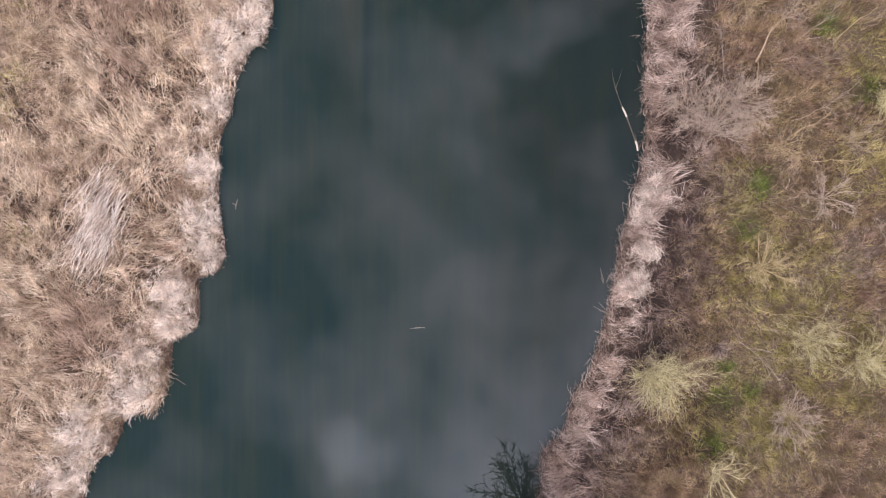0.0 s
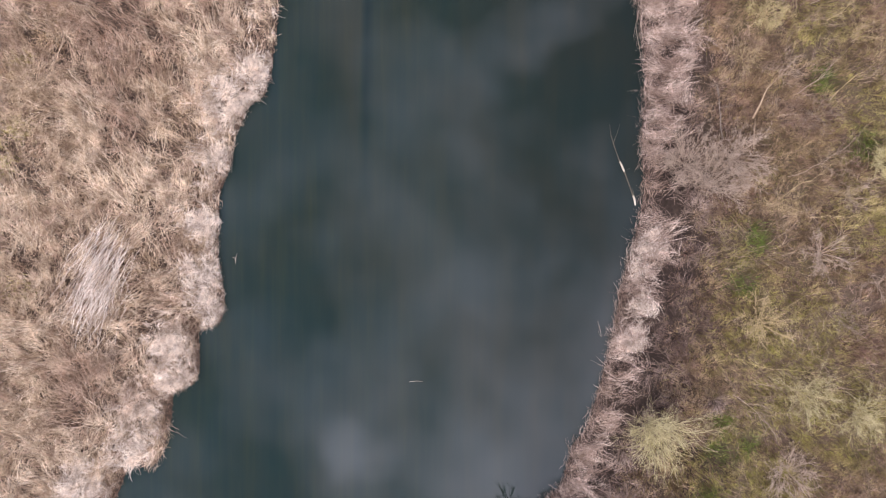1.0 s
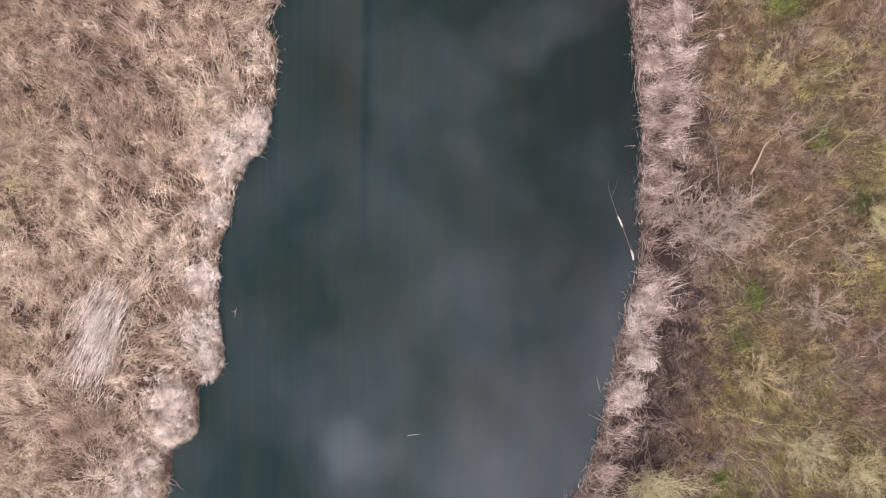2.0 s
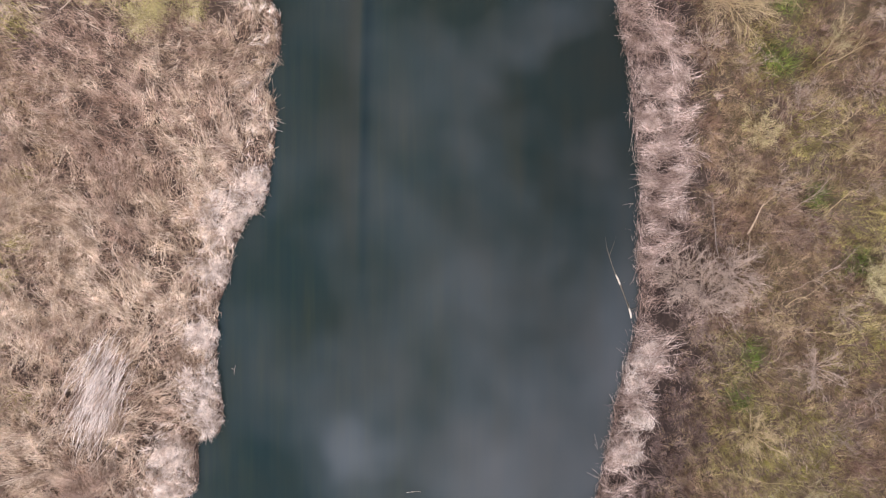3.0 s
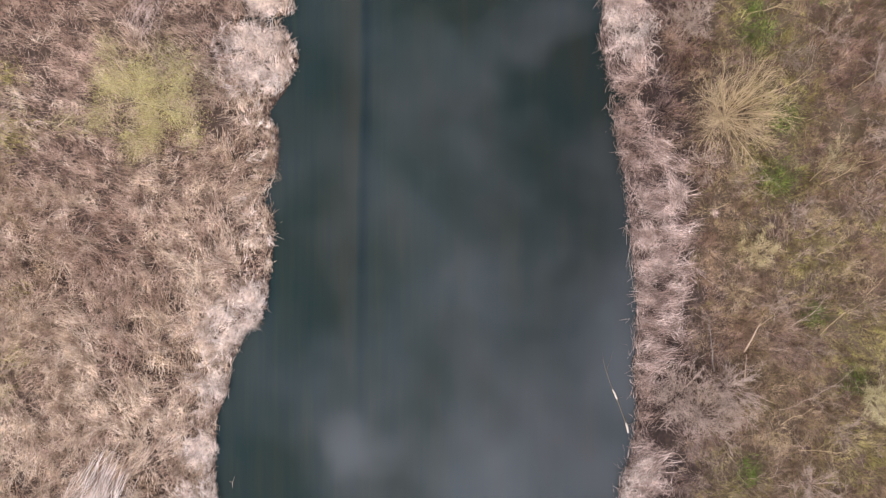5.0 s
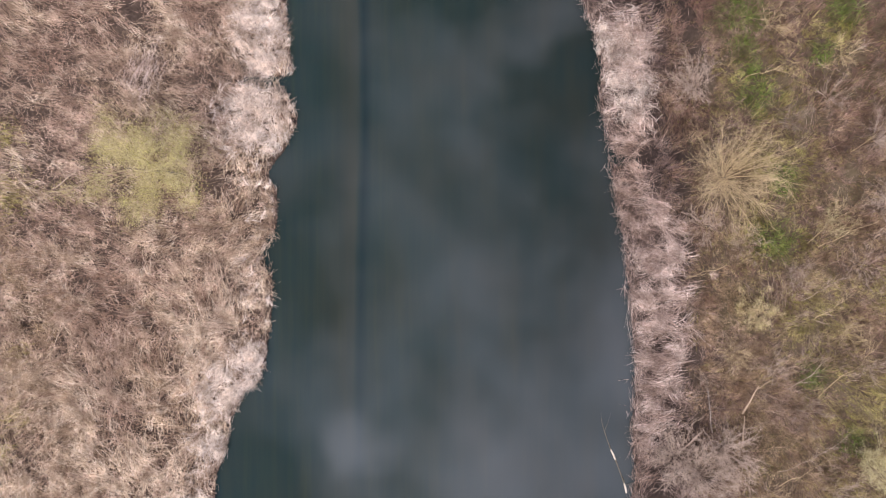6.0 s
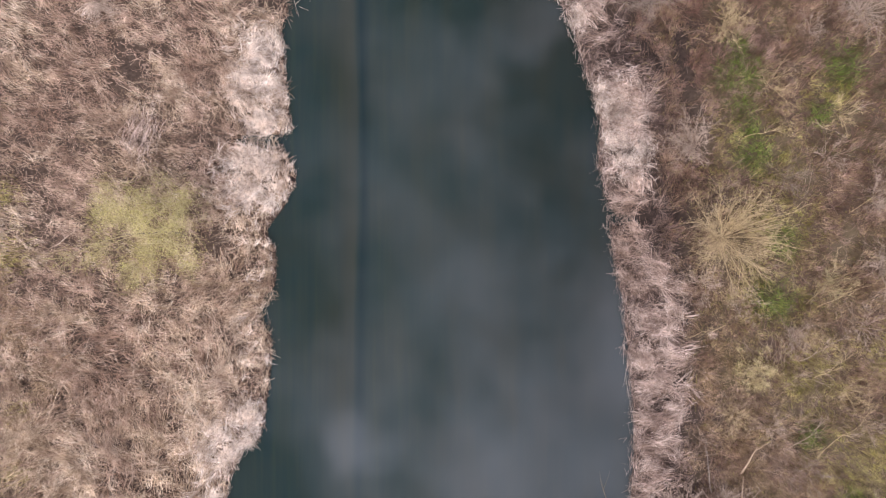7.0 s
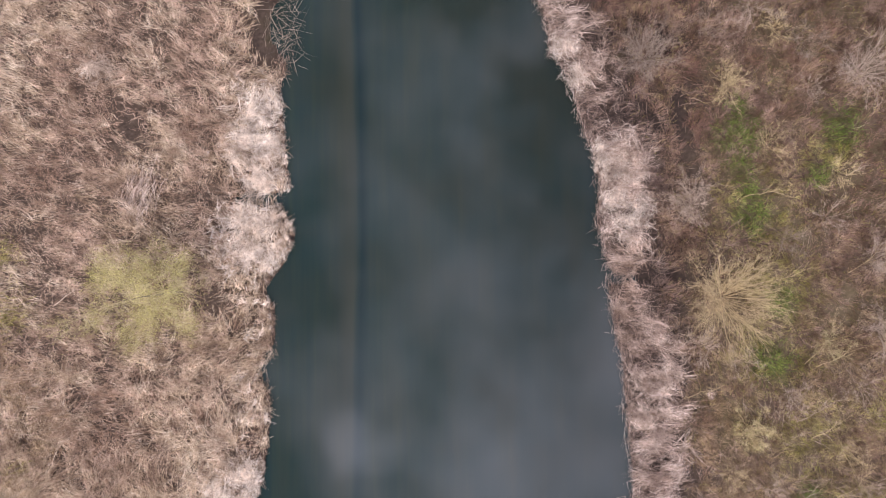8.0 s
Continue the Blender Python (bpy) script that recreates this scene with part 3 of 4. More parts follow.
tagged(blades("bleached_reed_fringe", px, py, head[i] + RNG.normal(0, 0.3, k), rise[i] + RNG.normal(0, 0.15, k), droop[i] + RNG.normal(0, 0.3, k), size[i] * RNG.uniform(0.6, 1.3, k),
              RNG.uniform(0.02, 0.045, k) * (0.5 + 0.5 * between(inland_w(px, py), 0.1, 0.8)), BLEACHED, curl=1.0, base=0.05 + 0.35 * RNG.random(k), tip=0.12, tone=light[i]), "bleached whitish reed tufts along the water's edge", "reeds", kind="stuff")

# one long pale sheaf, combed flat towards the south
x, y = scatter(-23, -17.5, -2, 5.5, 62, lambda x, y: np.exp(-(((x + 20.0 - 0.12 * (y - 1.5)) / 1.0) ** 2 + ((y - 2.3) / 1.8) ** 2)))
n = len(x)
tagged(blades("pale_reed_sheaf", x, y, -1.72 + RNG.normal(0, 0.2, n), RNG.uniform(0.7, 1.1, n), RNG.uniform(0.6, 1.1, n), RNG.uniform(1.8, 2.9, n), RNG.uniform(0.02, 0.036, n), BLEACHED, base=0.6, curl=0.35, tone=RNG.uniform(0.3, 1.0, n)),
       "long pale reed sheaf combed flat in one direction", "reeds", kind="stuff")

# a second sheaf, lilac-grey, hanging south towards the willow
x, y = scatter(-20, -15, 27, 32, 50, lambda x, y: np.exp(-(((x + 17.5) / 0.8) ** 2 + ((y - 29.9) / 0.9) ** 2)))
n = len(x)
tagged(blades("pale_reed_sheaf", x, y, -1.6 + RNG.normal(0, 0.22, n), RNG.uniform(0.7, 1.1, n), RNG.uniform(0.6, 1.1, n), RNG.uniform(1.2, 2.2, n), RNG.uniform(0.014, 0.028, n), PINK, base=0.3, curl=0.35, tone=RNG.uniform(0.3, 1.0, n)),
       "lilac-grey reed sheaf hanging towards a willow", "reeds", kind="stuff")

# ---------------------------------------------------------------- east bank
HOLLOWS = [(12.5, 34.2, 0.5), (12.6, 33.2, 0.6), (12.85, 32.2, 0.65), (13.1, 31.2, 0.7), (13.35, 30.2, 0.6), (13.75, 29.2, 0.5), (14.0, 28.3, 0.55), (12.6, 22.6, 0.6), (12.9, 24.2, 0.55), (12.3, 24.4, 0.5),
           (12.9, 21.4, 0.45), (12.7, 19.6, 0.5), (13.2, 17.2, 0.6), (12.5, 15.4, 0.5), (13.3, 13.4, 0.7), (12.6, 12.3, 0.6), (14.6, 13.1, 0.4), (12.4, 10.4, 0.5), (11.6, 5.3, 0.8), (12.2, 4.3, 0.7), (12.4, 1.8, 0.6),
           (11.6, -0.6, 0.5), (10.9, -3.0, 0.5), (17.3, 17.4, 0.4), (19.4, 26.4, 0.5), (14.7, 9.5, 0.4), (20.9, 22.6, 0.6), (21.8, 23.4, 0.6), (21.0, 0.6, 0.6), (22.0, -0.2, 0.6), (22.6, 1.6, 0.5), (20.2, 1.2, 0.4)]


def mud_e(x, y):
    """Bare dark mud on the east bank: a ditch, and hollows among the dead growth."""
    return ((np.abs(y - 24.35 - 0.12 * np.sin(x * 1.7)) < 0.26) & (x < 12.9)) | (spots(x, y, HOLLOWS) > 0.3 + 0.5 * RNG.random(len(x))) | ((wave(x, y, 1.7, 3.3) > 0.42 + 0.2 * RNG.random(len(x))) & (np.abs(inland_e(x, y) - 3.3) < 1.2))


x, y = scatter(3, 16, SOUTH_END, NORTH_END, 50, lambda x, y: (inland_e(x, y) > 0.5 + 0.4 * RNG.random(len(x)) + 0.12 * between(y, 10, 6)) & ~mud_e(x, y))
d = inland_e(x, y)
t4, off = tufts(x, y, 0.75, 11)
wide = 2.0 + 0.5 * wave(x * 0, y, 0.6, 0.3) + 1.2 * between(y, 9, 12) * (1 - between(y, 20, 26)) + 0.9 * between(y, 24, 27)
bare = np.exp(-((y - 5.6) / 1.3) ** 2) + 0.7 * np.exp(-((y - 1.6) / 0.5) ** 2)
keep = RNG.random(len(x)) < (1 - between(d, wide - 0.6, wide + 0.5)) * (1 - bare) * np.clip(2.0 * t4[:, 3] - 0.35, 0.08, 1) * (1 - 0.45 * between(y, 25, 28)) * (1 - 0.5 * between(y, 32.4, 33.2) * between(y, 35.6, 34.8))
x, y, d, t4 = x[keep], y[keep], d[keep], t4[keep]
n = len(x)
head, rise, droop = 3.0 + (t4[:, 0] - 0.5) * 1.3 + RNG.normal(0, 0.38, n) + 3.14 * (RNG.random(n) < 0.2), RNG.uniform(0.3, 1.2, n), RNG.uniform(0.0, 1.6, n)
head = np.where(d < 0.6, 1.57 + 3.14 * (RNG.random(n) < 0.5) + RNG.normal(0, 0.55, n), head)
size, light = (0.6 + 0.5 * t4[:, 1]) * RNG.uniform(0.7, 1.5, n) * (0.4 + 0.6 * between(d, 0.5, 1.5)), np.clip(0.95 * RNG.random(n) + 0.25 * t4[:, 2] - 0.02, 0, 1) * np.where(RNG.random(n) < 0.3 + 0.4 * between(y, 32.4, 33.2) * between(y, 35.6, 34.8), 0.25, 1.0)
px, py, i = locks(x, y, 8, 0.09, 0.2, head)
dry = inland_e(px, py) > 0.38 + 0.1 * between(py, 10, 6)
px, py, i = px[dry], py[dry], i[dry]
k = len(i)
tagged(blades("shore_reeds", px, py, head[i] + RNG.normal(0, 0.25, k), rise[i] + RNG.normal(0, 0.15, k), droop[i] + RNG.normal(0, 0.3, k), size[i] * RNG.uniform(0.6, 1.3, k),
              RNG.uniform(0.012, 0.027, k) * (0.6 + 0.4 * between(d[i], 0.35, 1.1)), PINK, curl=0.7, tip=0.1, base=0.3 * RNG.random(k), tone=light[i]), "pinkish white dry reeds leaning over the east water's edge", "reeds", kind="stuff")

# thin broken stalks lying along the muddy east shoreline
x, y = scatter(3, 12, SOUTH_END, NORTH_END, 95, lambda x, y: (inland_e(x, y) > 0.14) * (1 - between(inland_e(x, y), 0.5, 1.0)))
n = len(x)
tagged(blades("shoreline_litter", x, y, 1.57 + 3.14 * (RNG.random(n) < 0.5) + RNG.normal(0, 0.4, n), RNG.uniform(0.1, 0.9, n), RNG.uniform(0.0, 1.0, n), RNG.uniform(0.2, 0.8, n), RNG.uniform(0.009, 0.02, n), PINK, segs=2,
              tone=RNG.random(n) ** 1.6), "thin grey-pink broken reed stalks along the muddy shoreline", "reeds", kind="stuff")

PALE_E = [(8.9, 30.9, 1.0), (9.9, 30.2, 0.8), (10.5, 28.4, 0.7), (9.4, 28.6, 0.8), (10.0, 27.2, 0.9), (6.4, 37.2, 0.7), (7.0, 35.6, 0.6), (10.4, 3.2, 0.7), (10.0, -0.2, 0.7), (9.4, -2.0, 0.7), (9.7, 2.0, 0.5)]
x, y = scatter(4, 13, SOUTH_END, NORTH_END, 300, lambda x, y: ((inland_e(x, y) > 0.05) & ~mud_e(x, y)) * spots(x, y, PALE_E))
n = len(x)
t4, off = tufts(x, y, 0.6, 15)
tagged(blades("bleached_reed_tufts", x, y, np.where(inland_e(x, y) < 0.7, 1.57 + 3.14 * (t4[:, 1] > 0.5), 3.1 + (t4[:, 0] - 0.5) * 3.0) + RNG.normal(0, 0.6, n), RNG.uniform(0.8, 1.4, n), RNG.uniform(0.5, 1.7, n), RNG.uniform(0.4, 0.9, n), RNG.uniform(0.018, 0.036, n), BLEACHED, base=0.3 * RNG.random(n), tip=0.12),
       "whitish bleached reed tufts on the east bank", "reeds", kind="stuff")

# dark tangle of old sedge behind the shore reeds
def tangle_here(x, y):
    d = inland_e(x, y)
    far = 5.4 - 1.6 * between(y, 6, 12) + 0.8 * wave(x, y, 0.5, 4.0)
    return (0.3 + 0.7 * between(d, 1.0, 2.6)) * (d > 0.42) * (1 - between(d, far - 1.0, far + 0.6)) * ~mud_e(x, y)


x, y = scatter(3, 18, SOUTH_END, NORTH_END, 260, tangle_here)
t4, off = tufts(x + 0.15 * wave(x, y, 2.7, 1.2), y + 0.15 * wave(x, y, 2.3, 0.2), 0.95, 21)
r2 = np.hypot(off[:, 0], off[:, 1])
keep = RNG.random(len(x)) < np.clip(1.35 - r2 / 0.55, 0.05, 1) * np.clip(1.5 * t4[:, 3] - 0.15, 0.08, 1)
x, y, t4, off = x[keep], y[keep], t4[keep], off[keep]
n = len(x)
fan = np.arctan2(off[:, 1] + 0.25 * np.sin(6.28 * t4[:, 0]), off[:, 0] + 0.25 * np.cos(6.28 * t4[:, 0]))
tagged(blades("sedge_tangle", x, y, fan + RNG.normal(0, 0.45, n), RNG.uniform(0.7, 1.4, n), RNG.uniform(0.8, 2.2, n), (0.5 + 0.5 * t4[:, 1]) * RNG.uniform(0.5, 1.3, n), RNG.uniform(0.012, 0.028, n), TANGLE, curl=1.1,
              base=0.15 * RNG.random(n), tone=np.clip(0.50 + 0.75 * (t4[:, 2] - 0.5) + RNG.normal(0, 0.2, n), 0, 1)), "arching grey-brown tufts of dead sedge on dark mud", "sedge", kind="stuff")

# short muddy stubble that hides the foot of both banks
for name, x0, x1, inland, mat, label in (("bank_stubble", 2, 14, inland_e, TANGLE, "short dark stubble on the muddy east bank"), ("bank_stubble", -25, -7, inland_w, REED_DARK, "short brown stubble along the west bank")):
    x, y = scatter(x0, x1, SOUTH_END, NORTH_END, 170, lambda x, y: (inland(x, y) > 0.22) * (1 - between(inland(x, y), 0.8, 1.5)))
    n = len(x)
    tagged(blades(name, x, y, RNG.uniform(0, 6.28, n), RNG.uniform(0.5, 1.5, n), RNG.uniform(0.0, 1.2, n), RNG.uniform(0.15, 0.42, n), RNG.uniform(0.012, 0.028, n), mat, segs=1), label, "sedge", kind="stuff")

# meadow: dead grass with olive and fresh green drifts (east, north, radius)
GREENS = [(14.0, -8.2, 0.9), (13.4, -10.8, 0.9), (15.6, -7.6, 0.7), (15.6, 33.6, 0.9), (16.4, 29.0, 0.9), (15.8, 32.2, 1.5), (15.9, 30.6, 0.9), (21.3, 32.6, 1.3), (16.1, 3.6, 0.9), (15.2, 1.2, 0.8), (18.0, 23.0, 1.0), (17.6, 19.8, 1.2), (14.1, -6.4, 0.7), (21.8, 8.6, 0.9), (19.6, 12.2, 0.8), (16.5, 27.8, 1.2), (20.0, 30.0, 0.8)]
OLIVES = [(16.8, -9.8, 2.8), (16.5, -1.5, 3.2), (18.0, -5.0, 3.8), (14.5, -9.5, 3.2), (20.8, -6.0, 3.0), (19.5, -1.0, 2.0), (22.2, 10.5, 2.4), (19.6, 15.5, 2.2), (17.5, 20.0, 2.2), (23.5, 17.0, 1.5), (16.5, 28.0, 2.4), (20.5, 31.0, 1.5), (18.0, 24.0, 2.0), (22.0, 4.5, 2.2), (15.0, 3.0, 1.8)]
# low sward
x, y = scatter(6, EAST_END, SOUTH_END, NORTH_END, 330, lambda x, y: between(inland_e(x, y), 2.8, 5.0) * ~mud_e(x, y) * np.clip(0.85 + 0.7 * wave(x, y, 1.5, 2.6), 0.15, 1))
t4, off = tufts(x, y, 0.7, 31)
n = len(x)
g, o = spots(x, y, GREENS), spots(x, y, OLIVES)
green = RNG.random(n) < 0.9 * g
olive = ~green & (RNG.random(n) < 0.8 * o + 0.08)
russet = ~green & ~olive & (RNG.random(n) < 0.1 + 0.7 * between(y, 20, 28))
head = np.where(t4[:, 3] > 0.4, np.arctan2(1.6 * off[:, 1], off[:, 0]) + RNG.normal(0, 0.5, n), 1.57 + 3.14 * (t4[:, 0] > 0.5) + RNG.normal(0, 0.75, n))
size = (0.2 + 0.28 * t4[:, 1]) * RNG.uniform(0.7, 1.6, n)
for name, pick, mat, label in (("tan_grass", ~green & ~olive & ~russet, TAN, "low tan dead grass sward"), ("russet_grass", russet, RUSSET, "low russet brown dead grass sward"), ("olive_grass", olive, OLIVE, "olive half-green spring grass"), ("fresh_grass", green, GREEN, "fresh green grass patches in the meadow")):
    k = pick.sum()
    tagged(blades(name, x[pick], y[pick], head[pick], RNG.uniform(0.6, 1.5, k), RNG.uniform(0.3, 1.8, k), size[pick], RNG.uniform(0.009, 0.022, k), mat, segs=1, curl=0.8, base=0.2 * RNG.random(k), tone=t4[pick, 2]), label, "grass", kind="stuff")
# lush young blades where the ground is wet
x, y = scatter(6, EAST_END, SOUTH_END, NORTH_END, 95, lambda x, y: spots(x, y, GREENS) ** 2 * np.clip(0.7 + 0.8 * wave(x, y, 1.9, 0.9), 0, 1))
n = len(x)
tagged(blades("lush_grass", x, y, RNG.uniform(0, 6.28, n), RNG.uniform(0.7, 1.4, n), RNG.uniform(0.4, 1.6, n), RNG.uniform(0.3, 0.65, n), RNG.uniform(0.022, 0.045, n), GREEN, segs=2), "lush green young grass on wet ground", "grass", kind="stuff")
# taller dead herbs standing in fuzzy clumps over it
x, y = scatter(6, EAST_END, SOUTH_END, NORTH_END, 690, lambda x, y: between(inland_e(x, y), 2.6, 4.4) * ~mud_e(x, y))
t4, off = tufts(x + 0.3 * wave(x, y, 2.1, 0.2), y + 0.3 * wave(x, y, 1.9, 2.2), 1.25, 37)
r2 = np.hypot(off[:, 0], off[:, 1])
cover = np.clip(1.5 * t4[:, 3] - 0.25, 0.03, 1) * np.clip(1.25 - r2 / 0.8, 0.1, 1) * (1 - 0.85 * spots(x, y, GREENS)) * (1 - 0.9 * spots(x, y, OLIVES)) * np.clip(0.85 + 0.6 * wave(x, y, 0.5, 1.5) + 0.4 * between(y, 18, 28), 0.3, 1)
keep = RNG.random(len(x)) < cover
x, y, t4, off = x[keep], y[keep], t4[keep], off[keep]
n = len(x)
fine4, _ = tufts(x, y, 0.45, 39)
tan = RNG.random(n) < (0.22 + 0.6 * (t4[:, 2] > 0.72)) * (1 - 0.65 * between(y, 18, 28))
for name, pick, mat, label in (("dead_herbs", ~tan, MEADOW, "mauve-brown dead herb stems in fuzzy clumps"), ("tall_tan_grass", tan, TAN, "taller tan dry grass clumps in the meadow")):
    k = pick.sum()
    tagged(blades(name, x[pick], y[pick], np.arctan2(1.8 * off[pick, 1], off[pick, 0]) + RNG.normal(0, 0.6, k), RNG.uniform(0.7, 1.5, k), RNG.uniform(0.0, 1.4, k), (0.3 + 0.42 * t4[pick, 1]) * RNG.uniform(0.5, 1.4, k),
                  RNG.uniform(0.008, 0.018, k), mat, segs=2, curl=1.2, tone=np.clip(0.75 * fine4[pick, 0] + 0.3 * t4[pick, 0], 0, 1)), label, "weeds", kind="stuff")
# long pale dead stems lying through the meadow
STEM = stalk_material("pale_dead_stems", [(0.0, (0.24, 0.175, 0.125)), (0.6, (0.43, 0.33, 0.25)), (1.0, (0.62, 0.51, 0.40))], (0.34, 0.24, 0.20), 0.4)
x, y = scatter(6, EAST_END, SOUTH_END, NORTH_END, 20, lambda x, y: between(inland_e(x, y), 2.0, 4.5) * np.clip(0.5 + 0.9 * wave(x, y, 0.55, 5.0), 0.1, 1) * (1 - spots(x, y, GREENS)) * (1 - 0.7 * between(y, 16, 27)))
t4, off = tufts(x, y, 1.6, 33)
n = len(x)
tagged(blades("dead_stems", x, y, 6.28 * t4[:, 0] + RNG.normal(0, 0.5, n), RNG.uniform(0.3, 1.2, n), RNG.uniform(0.1, 1.2, n), RNG.uniform(0.5, 1.6, n), RNG.uniform(0.012, 0.028, n), STEM, curl=0.9),
       "long pale dead weed stems lying through the meadow", "weeds", kind="stuff")


# ---------------------------------------------------------------- branches
def tubes(paths, sides=4):
    """paths: list of (points (k, 3), radii (k)); returns vertices and quads of tapering tubes."""
    vs, qs, at = [], [], 0
    ang = np.arange(sides) * 2 * np.pi / sides
    for pts, rad in paths:
        pts = np.asarray(pts, float)
        d = np.gradient(pts, axis=0)
        d /= np.linalg.norm(d, axis=1)[:, None] + 1e-9
        ref = np.array([0.31, 0.22, 0.92]) if abs(d[0, 2]) < 0.8 else np.array([0.95, 0.2, 0.1])
        a = np.cross(d, ref)
        a /= np.linalg.norm(a, axis=1)[:, None] + 1e-9
        b = np.cross(d, a)
        ring = pts[:, None] + np.asarray(rad)[:, None, None] * (a[:, None] * np.cos(ang)[None, :, None] + b[:, None] * np.sin(ang)[None, :, None])
        k = len(pts)
        vs.append(ring.reshape(-1, 3))
        i = at + np.arange(k * sides).reshape(k, sides)
        j = np.roll(i, -1, 1)
        qs.append(np.stack([i[:-1], j[:-1], j[1:], i[1:]], -1).reshape(-1, 4))
        at += k * sides
    return np.concatenate(vs), np.concatenate(qs)


def shoot(r, p, way, length, radius, k=5, wobble=0.12, lift=0.0, end=0.35):
    pts, rad = [np.array(p, float)], [radius]
    way = np.array(way, float) / np.linalg.norm(way)
    for i in range(k):
        way = way + r.normal(0, wobble, 3) + np.array([0, 0, lift])
        way /= np.linalg.norm(way)
        pts.append(pts[-1] + way * length / k)
        rad.append(radius * (1 - (1 - end) * (i + 1) / k))
    return np.array(pts), np.array(rad)


def offshoots(r, path, count, length, radius, spread, lift=0.0, first=0.3):
    out = []
    pts, _ = path
    for _ in range(count):
        f = r.uniform(first, 1.0) * (len(pts) - 1)
        i = min(int(f), len(pts) - 2)
        p = pts[i] + (pts[i + 1] - pts[i]) * (f - i)
        way = (pts[i + 1] - pts[i]) / np.linalg.norm(pts[i + 1] - pts[i]) + r.normal(0, spread, 3)
        out.append(shoot(r, p, way, length * r.uniform(0.5, 1.2), radius, 3, 0.15, lift))
    return out


def flecks(name, pts, size, mat, parent, r):
    """Small folded leaves or catkins at the given places."""
    n = len(pts)
    a = r.normal(0, 1, (n, 3))
    a /= np.linalg.norm(a, axis=1)[:, None]
    b = np.cross(a, r.normal(0, 1, (n, 3)))
    b /= np.linalg.norm(b, axis=1)[:, None] + 1e-9
    s = (size * r.uniform(0.6, 1.3, n))[:, None]
    v = np.stack([pts - a * s, pts + b * s * 0.35, pts + a * s, pts - b * s * 0.35], 1).reshape(-1, 3)
    return mesh_object(name, v, np.arange(4 * n).reshape(-1, 4), mat, parent, tone=np.repeat(r.random(n), 4))


def shrub(name, label, category, at, height, spread, stems, twig_mat, seed, fine=14, girth=0.035, bud_mat=None, bud_size=0.06, buds=6, lean=(0, 0), arch=0.0, group="", twig=0.008, bud_name="bloom", wobble=0.12):
    """A many-stemmed bush: each limb is a part with its twigs under it."""
    r = np.random.default_rng(seed)
    root = new(name)
    root.location = (at[0], at[1], float(ground_z(at[0], at[1])))
    tagged(root, label, category, group)
    tips = []
    stool = shoot(r, (0, 0, -0.15), (0, 0, 1), 0.4, girth * 3.2, 3, 0.05)
    mesh_object("stool", *tubes([stool], 8), BARK, root, True)
    for s in range(stems):
        a = 6.283 * (s + r.uniform(-0.3, 0.3)) / stems
        out = spread * r.uniform(0.45, 1.05)
        way = (math.cos(a) * out + lean[0], math.sin(a) * out + lean[1], height * r.uniform(0.75, 1.1))
        foot = 0.12 * spread * r.random()
        main = shoot(r, (math.cos(a) * foot, math.sin(a) * foot, 0.02), way, math.hypot(out, height) * r.uniform(0.7, 1.0), girth * r.uniform(0.5, 1.0), 7, wobble, -arch, 0.3)
        limb = mesh_object("limb", *tubes([main], 5), twig_mat, root, True)
        second = offshoots(r, main, fine, height * 0.42, girth * 0.36, 0.5, 0.04, 0.15)
        third = [k for p in second for k in offshoots(r, p, 4, height * 0.2, twig, 0.6, 0.02, 0.25)]
        tagged(mesh_object("twig_spray", *tubes(second + third, 3), twig_mat, limb), kind="stuff")
        tips += [p[0][-1] for p in second + third] + [p[0][1] for p in third]
    if bud_mat:
        pts = np.repeat(np.array(tips), buds, 0) + r.normal(0, 0.07, (len(tips) * buds, 3))
        tagged(flecks(bud_name, pts, bud_size, bud_mat, root, r), kind="stuff")
    return root


def tree(name, label, at, height, crown, trunk_r, twig_mat, seed, limbs=14, leaf=None, leaf_size=0.05, leaves=8, group="", lean=(0.03, 0.02), twig=0.011, rise=0.5):
    """One trunk, spreading limbs with twigs, and a loose crown of small young leaves."""
    r = np.random.default_rng(seed)
    root = new(name)
    root.location = (at[0], at[1], float(ground_z(at[0], at[1])))
    tagged(root, label, "tree", group)
    trunk = shoot(r, (0, 0, -0.2), (*lean, 1), height * 0.75, trunk_r, 9, 0.05, 0.02, 0.3)
    mesh_object("trunk", *tubes([trunk], 9), BARK, root, True)
    tips = []
    for s in range(limbs):
        i = 2 + int(r.random() * (len(trunk[0]) - 3))
        a = 2.4 * s + r.uniform(-0.4, 0.4)
        main = shoot(r, trunk[0][i], (math.cos(a), math.sin(a), r.uniform(rise, rise + 0.6)), crown * r.uniform(0.8, 1.25), trunk_r * 0.4, 6, 0.12, 0.03, 0.25)
        limb = mesh_object("limb", *tubes([main], 5), twig_mat, root, True)
        second = offshoots(r, main, 11, crown * 0.45, trunk_r * 0.13, 0.55, 0.04, 0.25)
        third = [k for p in second for k in offshoots(r, p, 5, crown * 0.22, twig, 0.6, 0.0, 0.2)]
        tagged(mesh_object("twig_spray", *tubes(second + third, 3), twig_mat, limb), kind="stuff")
        tips += [q for p in third for q in p[0][1:]]
    if leaf:
        pts = np.repeat(np.array(tips), leaves, 0) + r.normal(0, 0.24, (len(tips) * leaves, 3))
        tagged(flecks("crown", pts, leaf_size, leaf, root, r), kind="stuff")
    return root


tree("willow_tree", "yellow-green budding willow tree among west bank reeds", (-15.3, 23.5), 7.2, 2.9, 0.06, TWIG_OLIVE, 41, 23, LEAF, 0.032, 7, lean=(-0.26, 0.12))
